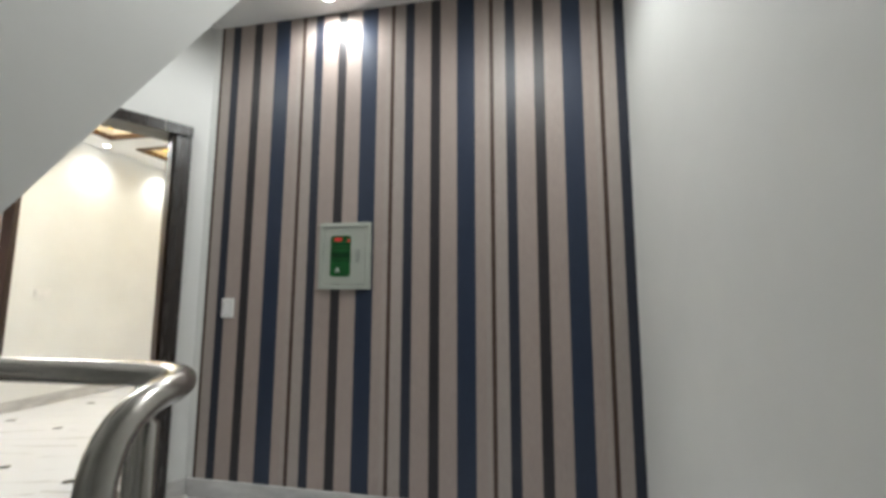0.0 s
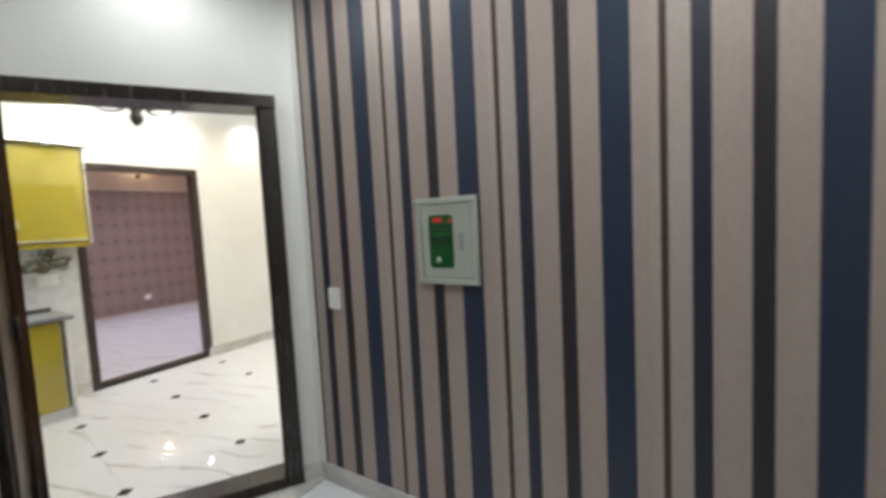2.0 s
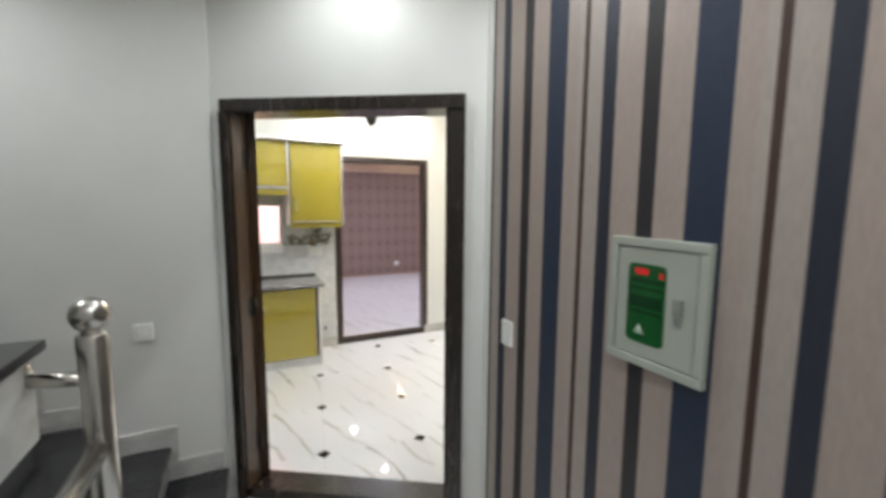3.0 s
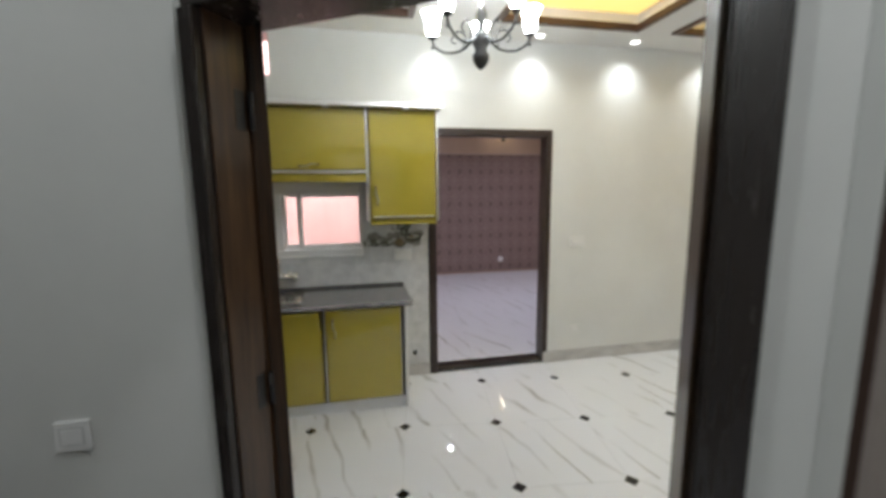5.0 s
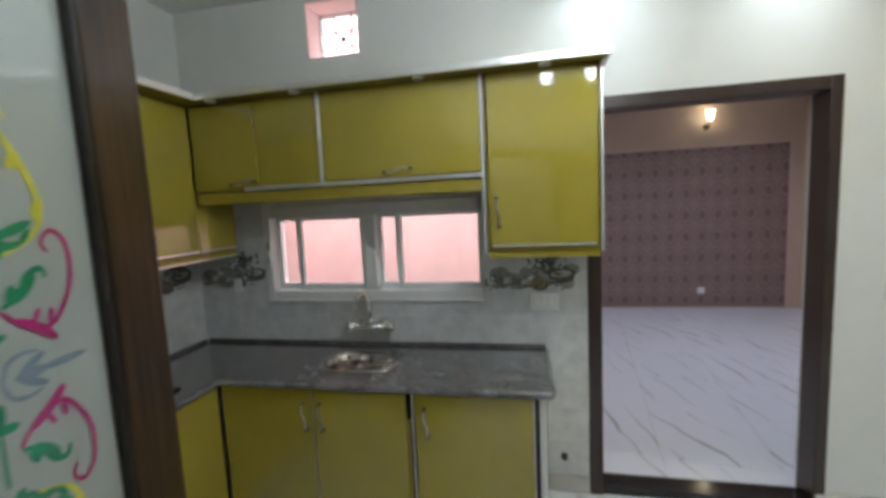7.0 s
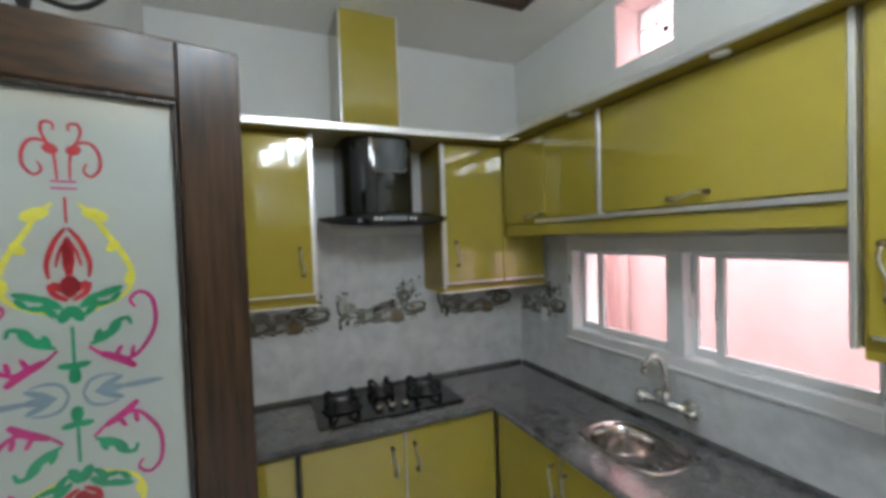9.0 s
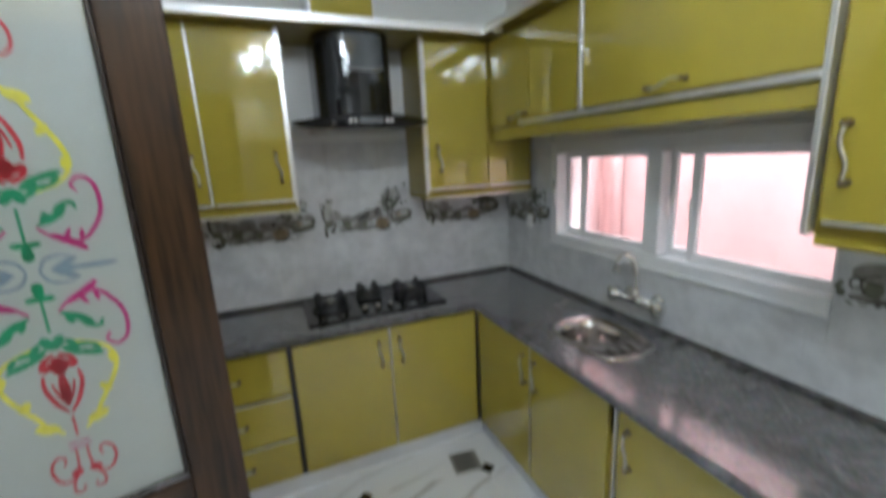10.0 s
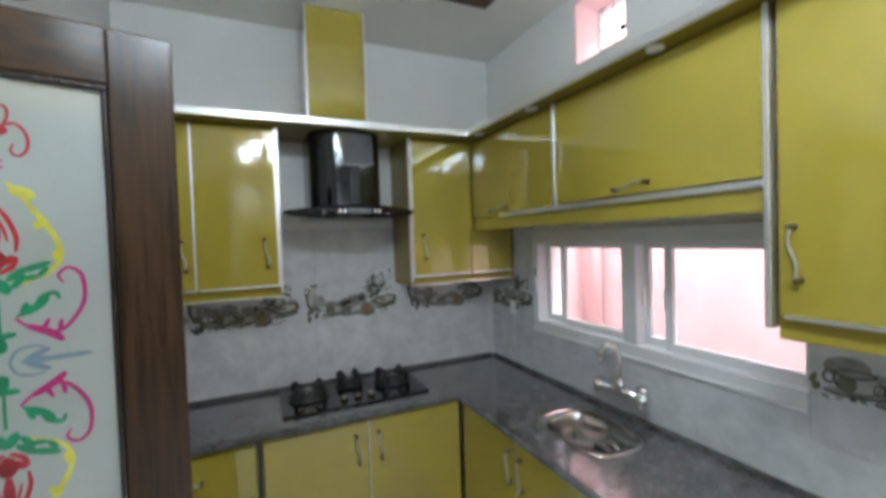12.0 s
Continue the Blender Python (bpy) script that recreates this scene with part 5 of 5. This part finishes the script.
def curve2(ctrl, n=14):
    """A smooth line through control points."""
    out = []
    c = [ctrl[0], *ctrl, ctrl[-1]]
    for p0, p1, p2, p3 in zip(c, c[1:], c[2:], c[3:]):
        for k in range(n // max(1, len(ctrl) - 1) + 2):
            t = k / (n // max(1, len(ctrl) - 1) + 2)
            out.append(tuple(0.5 * (2 * b + (d - a) * t + (2 * a - 5 * b + 4 * d - e) * t * t + (3 * b - a - 3 * d + e) * t ** 3) for a, b, d, e in zip(p0, p1, p2, p3)))
    out.append(ctrl[-1])
    return out


def glass_art(owner, cx, cz, y):
    class Strokes:
        """Each brush stroke becomes a part of its own."""

        def __init__(self, key):
            self.key = key

        def __enter__(self):
            self.bm = bmesh.new()
            return self.bm

        def __exit__(self, *_):
            part("painted_stroke", self.bm, M_ART[self.key], owner, self.key + " painted scroll")

    def stroke(key, pts, w, yy):
        with Strokes(key) as bm:
            ribbon(bm, pts, w, yy)

    for sx in (-1, 1):
        for sz in (1, -1):
            def P(*pts):
                return curve2([(cx + sx * 0.93 * a, cz + sz * b) for a, b in pts])

            def leaf(key, a, b, rx, rz, tilt, dy=0.0):
                with Strokes(key) as bm:
                    ellipse(bm, cx + sx * 0.93 * a, cz + sz * b, rx, rz, y - dy, tilt * sx * sz, 10)
            stroke("red", P((0.009, 0.375), (0.011, 0.414), (0.019, 0.437), (0.04, 0.441), (0.053, 0.422), (0.053, 0.397), (0.040, 0.382), (0.029, 0.391), (0.034, 0.405)), 0.0058, y)
            stroke("red", P((0.016, 0.431), (0.027, 0.455), (0.024, 0.472), (0.011, 0.470), (0.011, 0.459)), 0.005, y)
            leaf("red", 0.016, 0.427, 0.011, 0.009, 0.5, 0.0004)
            stroke("magenta", [(cx, cz + sz * 0.372), (cx + sx * 0.017, cz + sz * 0.372)], 0.006, y - 0.0003)
            stroke("magenta", [(cx, cz + sz * 0.360), (cx + sx * 0.017, cz + sz * 0.360)], 0.006, y - 0.0003)
            stroke("red", P((0.002, 0.292), (0.018, 0.268), (0.030, 0.232), (0.028, 0.205)), 0.008, y - 0.0002)
            stroke("red", P((0.029, 0.196), (0.022, 0.178), (0.004, 0.166)), 0.009, y - 0.0002)
            stroke("red", P((0.002, 0.272), (0.012, 0.25), (0.018, 0.225)), 0.005, y - 0.0003)
            stroke("red", P((0.001, 0.262), (0.005, 0.24), (0.002, 0.21)), 0.008, y - 0.0004)
            leaf("red", 0.006, 0.185, 0.007, 0.016, -0.4, 0.0005)
            leaf("red", 0.017, 0.190, 0.006, 0.012, -0.7, 0.0005)
            stroke("yellow", P((0.018, 0.335), (0.04, 0.312), (0.052, 0.29), (0.07, 0.262), (0.088, 0.228), (0.094, 0.195), (0.075, 0.165), (0.03, 0.145)), 0.009, y)
            leaf("yellow", 0.042, 0.315, 0.02, 0.011, -0.4, 0.0003)
            leaf("yellow", 0.066, 0.258, 0.013, 0.008, 0.9, 0.0003)
            leaf("yellow", 0.09, 0.20, 0.014, 0.008, 1.2, 0.0003)
            leaf("green", 0.055, 0.176, 0.024, 0.0065, 0.35, 0.0006)
            leaf("green", 0.028, 0.164, 0.019, 0.007, 0.7, 0.0007)
            leaf("green", 0.046, 0.156, 0.013, 0.005, 0.2, 0.0008)
            leaf("green", 0.066, 0.166, 0.012, 0.005, 0.9, 0.0008)
            leaf("green", 0.008, 0.142, 0.009, 0.016, 0.5, 0.0006)
            stroke("green", P((0.024, 0.085), (0.05, 0.098), (0.062, 0.118), (0.082, 0.125), (0.088, 0.112)), 0.009, y)
            leaf("green", 0.046, 0.097, 0.018, 0.008, 0.5, 0.0006)
            stroke("magenta", P((0.022, 0.082), (0.045, 0.062), (0.085, 0.05), (0.112, 0.075), (0.128, 0.11), (0.125, 0.155), (0.105, 0.172), (0.088, 0.158), (0.096, 0.144)), 0.0075, y - 0.0002)
            stroke("magenta", P((0.04, 0.066), (0.07, 0.05), (0.092, 0.032)), 0.014, y - 0.0004)
            leaf("magenta", 0.066, 0.066, 0.012, 0.004, 1.1, 0.0005)
            leaf("magenta", 0.088, 0.062, 0.012, 0.004, 1.4, 0.0005)
            leaf("green", 0.062, 0.106, 0.016, 0.0055, 0.9, 0.0007)
            leaf("green", 0.036, 0.100, 0.012, 0.005, 1.2, 0.0007)
            leaf("green", 0.030, 0.150, 0.016, 0.006, 0.9, 0.0007)
            leaf("red", 0.0, 0.252, 0.008, 0.026, 0.0, 0.0006)
            leaf("red", 0.0, 0.196, 0.012, 0.014, 0.0, 0.0006)
            stroke("green", [(cx + sx * 0.001, cz + sz * 0.12), (cx + sx * 0.001, cz + sz * 0.02)], 0.005, y)
            leaf("green", 0.010, 0.052, 0.013, 0.006, 0.1, 0.0005)
            leaf("green", 0.003, 0.035, 0.006, 0.014, 0.1, 0.0005)
            stroke("red", [(cx + sx * 0.001, cz + sz * 0.345), (cx + sx * 0.001, cz + sz * 0.30)], 0.004, y)
        for k in (1, -1):
            def Q(*pts):
                return curve2([(cx + sx * 0.93 * a, cz + k * b) for a, b in pts])
            stroke("bluegrey", Q((0.010, 0.0), (0.020, 0.020), (0.040, 0.027), (0.062, 0.024)), 0.006, y)
            with Strokes("bluegrey") as bm:
                ellipse(bm, cx + sx * 0.048, cz + k * 0.012, 0.020, 0.0055, y - 0.0003, 0.45 * sx * k, 10)
        with Strokes("bluegrey") as bm:
            ellipse(bm, cx + sx * 0.046, cz, 0.022, 0.0075, y - 0.0004, 0.0, 12)
        with Strokes("bluegrey") as bm:
            ellipse(bm, cx + sx * 0.092, cz, 0.036, 0.0055, y - 0.0005, 0.0, 12)


def door_leaf(hinge, free, label, art_side):
    h, e = Vector(hinge), Vector(free)
    u = (e - h).normalized()
    m = Matrix(((u.x, -u.y, 0, h.x), (u.y, u.x, 0, h.y), (0, 0, 1, 0.062), (0, 0, 0, 1)))
    W, H = (e - h).length, 2.05
    T, A, B = 0.021, 0.148, 0.112
    d = thing("door_leaf", m, label, "door", "double door leaves")
    part("stile", slab(0, A, -T, T, 0, H, 0.004, 2), M_WOOD, d)
    part("stile", slab(W - B, W, -T, T, 0, H, 0.004, 2), M_WOOD, d)
    part("rail", slab(A, W - B, -T, T, 1.935, H, 0.004, 2), M_WOODCROSS, d)
    part("rail", slab(A, W - B, -T, T, 0.70, 0.862, 0.004, 2), M_WOODCROSS, d)
    part("rail", slab(A, W - B, -T, T, 0.0, 0.20, 0.004, 2), M_WOODCROSS, d)
    pn = bmesh.new()
    box(pn, A, W - B, -0.008, 0.008, 0.20, 0.70)
    box(pn, A + 0.035, W - B - 0.035, -0.015, 0.015, 0.235, 0.665, 0.006)
    part("panel", pn, M_WOODDARK, d, "dark raised lower panel")
    bd = bmesh.new()
    for x0, x1, z0, z1 in ((A, W - B, 0.862, 0.874), (A, W - B, 1.923, 1.935), (A, A + 0.012, 0.874, 1.923), (W - B - 0.012, W - B, 0.874, 1.923)):
        box(bd, x0, x1, -0.019, 0.019, z0, z1, 0.003)
    part("glazing_bead", bd, M_FRAME, d, "dark glazing bead")
    gl = part("glass_panel", slab(A + 0.01, W - B - 0.01, -0.004, 0.004, 0.866, 1.93), M_FROST, d, "frosted white glass")
    glass_art(gl, W - 0.284, 1.398, -0.0052 if art_side < 0 else 0.0072)
    for z in (0.22, 1.0, 1.80):
        hb = bmesh.new()
        tube(hb, [(-0.008, T if art_side < 0 else -T, z - 0.05), (-0.008, T if art_side < 0 else -T, z + 0.05)], 0.007, 8)
        box(hb, -0.008, 0.035, (T if art_side < 0 else -T - 0.003), (T + 0.003 if art_side < 0 else -T), z - 0.05, z + 0.05)
        part("hinge", hb, M_IRON, d, "dark steel butt hinge")
    return d


door_leaf((2.219, -0.674), (1.662, -0.811), "brown wooden door leaf with painted frosted glass, standing open", -1)
door_leaf((2.765, 0.262), (2.452, 0.732), "brown wooden door leaf folded back beside the doorway", 1)

# ---- chandelier ----


def bell(bm, c, up=1):
    lathe(bm, [(0.016, 0.0), (0.028, 0.012), (0.036, 0.04), (0.036, 0.07), (0.044, 0.10), (0.058, 0.125), (0.055, 0.124), (0.041, 0.10), (0.033, 0.07), (0.033, 0.04), (0.02, 0.014), (0.0, 0.012)], c, 18)
    return bm


ch = thing("chandelier", pose(1.293, 0.241, 0), "black iron five-arm chandelier with lit bell glass shades", "chandelier")
b = bmesh.new()
lathe(b, [(0.0, 2.262), (0.012, 2.266), (0.03, 2.285), (0.042, 2.31), (0.044, 2.335), (0.03, 2.36), (0.045, 2.39), (0.045, 2.42), (0.03, 2.45), (0.016, 2.47), (0.02, 2.50), (0.03, 2.53), (0.018, 2.56), (0.012, 2.62)], (0, 0, 0), 18)
part("body", b, M_IRON, ch)
b = bmesh.new()
tube(b, [(0, 0, 2.60), (0, 0, 2.85)], 0.006, 8)
part("rod", b, M_IRON, ch)
b = bmesh.new()
lathe(b, [(0.055, 2.87), (0.055, 2.855), (0.02, 2.835), (0.008, 2.83)], (0, 0, 0), 18)
part("ceiling_rose", b, M_IRON, ch)
for k in range(5):
    a = math.tau * k / 5 + 0.35
    c, s = math.cos(a), math.sin(a)
    b = bmesh.new()
    line = curve2([(0.03, 2.43), (0.10, 2.375), (0.19, 2.37), (0.26, 2.41), (0.275, 2.455)], 20)
    tube(b, [(x * c, x * s, z) for x, z in line], 0.007, 8)
    line = curve2([(0.10, 2.378), (0.085, 2.44), (0.13, 2.47), (0.165, 2.43), (0.14, 2.41)], 16)
    tube(b, [(x * c, x * s, z) for x, z in line], 0.004, 6)
    lathe(b, [(0.03, 2.462), (0.022, 2.452), (0.008, 2.448)], (0.275 * c, 0.275 * s, 0), 12)
    lathe(b, [(0.0, 2.335), (0.008, 2.343), (0.004, 2.36)], (0.275 * c, 0.275 * s, 0.06), 8)
    arm = part("arm", b, M_IRON, ch)
    b = bmesh.new()
    bell(b, (0.275 * c, 0.275 * s, 2.462))
    part("shade", b, M_BULB, arm, "lit bell-shaped glass shade")

# ---- wall lamps ----
sc = thing("wall_lamp", None, "black iron wall lamp with unlit milk glass shade", "wall lamp")
b = bmesh.new()
lathe(b, [(0.035, 0.0), (0.033, 0.012), (0.012, 0.02), (0.0, 0.02)], (0, 0, 0), 16, "X")
b.transform(Matrix.Translation((2.10, -1.05, 2.312)) @ pose(0, 0, 0, 0, 0, 180) @ Matrix.Diagonal((1, 1, 1.7, 1)))
part("back_plate", b, M_IRON, sc)
b = bmesh.new()
line = curve2([(0.0, 2.30), (0.05, 2.278), (0.10, 2.27), (0.15, 2.30), (0.165, 2.36)], 18)
tube(b, [(2.09 - x, -1.05 + 0.15 * x, z) for x, z in line], 0.007, 8)
line = curve2([(0.02, 2.325), (0.06, 2.345), (0.10, 2.325), (0.10, 2.295), (0.075, 2.295)], 16)
tube(b, [(2.09 - x, -1.05 + 0.15 * x, z) for x, z in line], 0.004, 6)
lathe(b, [(0.036, 2.38), (0.026, 2.368), (0.008, 2.362)], (1.925, -1.025, 0), 14)
part("arm", b, M_IRON, sc)
b = bmesh.new()
bell(b, (1.925, -1.025, 2.378))
part("shade", b, M_SHADEOFF, sc, "unlit milk glass shade")

bs = thing("wall_lamp", None, "bedroom wall lamp with warm lit shade", "wall lamp")
b = bmesh.new()
lathe(b, [(0.04, 0.0), (0.036, 0.012), (0.0, 0.016)], (-4.2, 2.345, 2.56), 16, "X")
tube(b, [(-4.19, 2.345, 2.56), (-4.12, 2.345, 2.53), (-4.06, 2.345, 2.63)], 0.008, 8)
part("arm", b, M_IRON, bs)
b = bmesh.new()
bell(b, (-4.06, 2.345, 2.63))
part("shade", b, glowing("warm_lit_shade", (1.0, 0.84, 0.58), 14.0), bs, "warm lit glass shade")

# ---- wooden feature at the far end of the room ----
wp = thing("wood_feature", None, "stepped pale wooden panel feature on the end wall", "wall panel")
for x1, y0, z0, z1 in ((1.9, 3.86, 0.0, 0.52), (1.8, 3.90, 0.54, 1.12), (1.7, 3.93, 1.14, 2.02)):
    part("block", slab(0.02, x1, y0, 3.985, z0 if z0 else 0.11, z1, 0.006, 2), M_PALEWOOD, wp)

# ---- floors, last ----
PITCH, SKEW = 0.6466, -7.563
GRID0 = Vector((2.1663, 0.3177))
GU = Vector((math.cos(radians(SKEW)), math.sin(radians(SKEW))))
GV = Vector((-GU.y, GU.x))


def clip(poly, planes):
    """Cut a convex outline by half-planes (nx, ny, d) with nx*x + ny*y <= d."""
    for nx, ny, d in planes:
        out = []
        for p, q in zip(poly, poly[1:] + poly[:1]):
            a, b = nx * p[0] + ny * p[1] - d, nx * q[0] + ny * q[1] - d
            if a <= 0:
                out.append(p)
            if a * b < 0:
                k = a / (a - b)
                out.append((p[0] + k * (q[0] - p[0]), p[1] + k * (q[1] - p[1])))
        poly = out
        if len(poly) < 3:
            return []
    return poly


def area(poly):
    return abs(sum(p[0] * q[1] - q[0] * p[1] for p, q in zip(poly, poly[1:] + poly[:1]))) / 2


def lay_tiles(owner, planes, zone, top, inset):
    """Square tiles with clipped corners; small dark squares fill the corners where inset is given."""
    c = 0.043 if inset else 0.0
    g = 0.0008
    x0, x1, y0, y1 = zone
    for i in range(-12, 12):
        for j in range(-12, 12):
            o = GRID0 + PITCH * (i * GU + j * GV)
            if not (x0 - 1 < o.x < x1 + 1 and y0 - 1 < o.y < y1 + 1):
                continue
            h = PITCH
            if inset:
                out = [(c, g), (h - c, g), (h - g, c), (h - g, h - c), (h - c, h - g), (c, h - g), (g, h - c), (g, c)]
            else:
                out = [(g, g), (h - g, g), (h - g, h - g), (g, h - g)]
            poly = clip([tuple(o + a * GU + b * GV) for a, b in out], planes)
            if poly and area(poly) > 1e-4:
                part("tile", prism(poly, top - 0.012, top), M_TILE, owner)
            if inset:
                k = c - 0.0015
                poly = clip([tuple(o + a * GU + b * GV) for a, b in ((-k, 0), (0, -k), (k, 0), (0, k))], planes)
                if poly and area(poly) > 1e-4:
                    part("inset_tile", prism(poly, top - 0.012, top + 0.0004), M_DOT, owner, "small black inset tile")


n_in = (0.852, -0.524)
d_in = n_in[0] * 2.967 + n_in[1] * 0.336 - 0.15
floor = structure("floor", slab(-0.2, 3.0, -2.4, 4.1, -0.2, -0.008), M_GROUT, "white veined marble tile floor with black corner insets", "floor")
lay_tiles(floor, [(-1, 0, 0.0), (1, 0, 2.98), (0, 1, 4.0), (0, -1, 0.86), (*n_in, d_in)], (0, 3, -0.9, 4), 0.0, True)
lay_tiles(floor, [(-1, 0, 0.0), (1, 0, 2.10), (0, 1, -0.86), (0, -1, 2.21)], (0, 2.1, -2.3, -0.8), 0.0, True)
bed_floor = structure("floor_bedroom", slab(-4.4, -0.2, -0.1, 3.7, -0.2, -0.012), M_GROUT, "white veined marble tile floor of the bedroom", "floor")
lay_tiles(bed_floor, [(-1, 0, 4.2), (1, 0, -0.2), (0, 1, 3.55), (0, -1, 0.0)], (-4.2, -0.2, 0, 3.6), -0.002, False)
land_floor = structure("floor_landing", prism([(2.2, -1.16), (2.2, -0.80), (2.95, 0.35), (5.5, 0.35), (5.5, -1.05), (4.2, -1.05), (4.2, -1.16)], -0.2, -0.032), M_GROUT, "white veined marble floor of the landing", "floor")
lay_tiles(land_floor, [(-n_in[0], -n_in[1], -(d_in + 0.15)), (-1, 0, -2.24), (1, 0, 5.465), (0, 1, 0.34), (0, -1, 1.05)], (2.2, 5.5, -1.1, 0.4), -0.02, False)
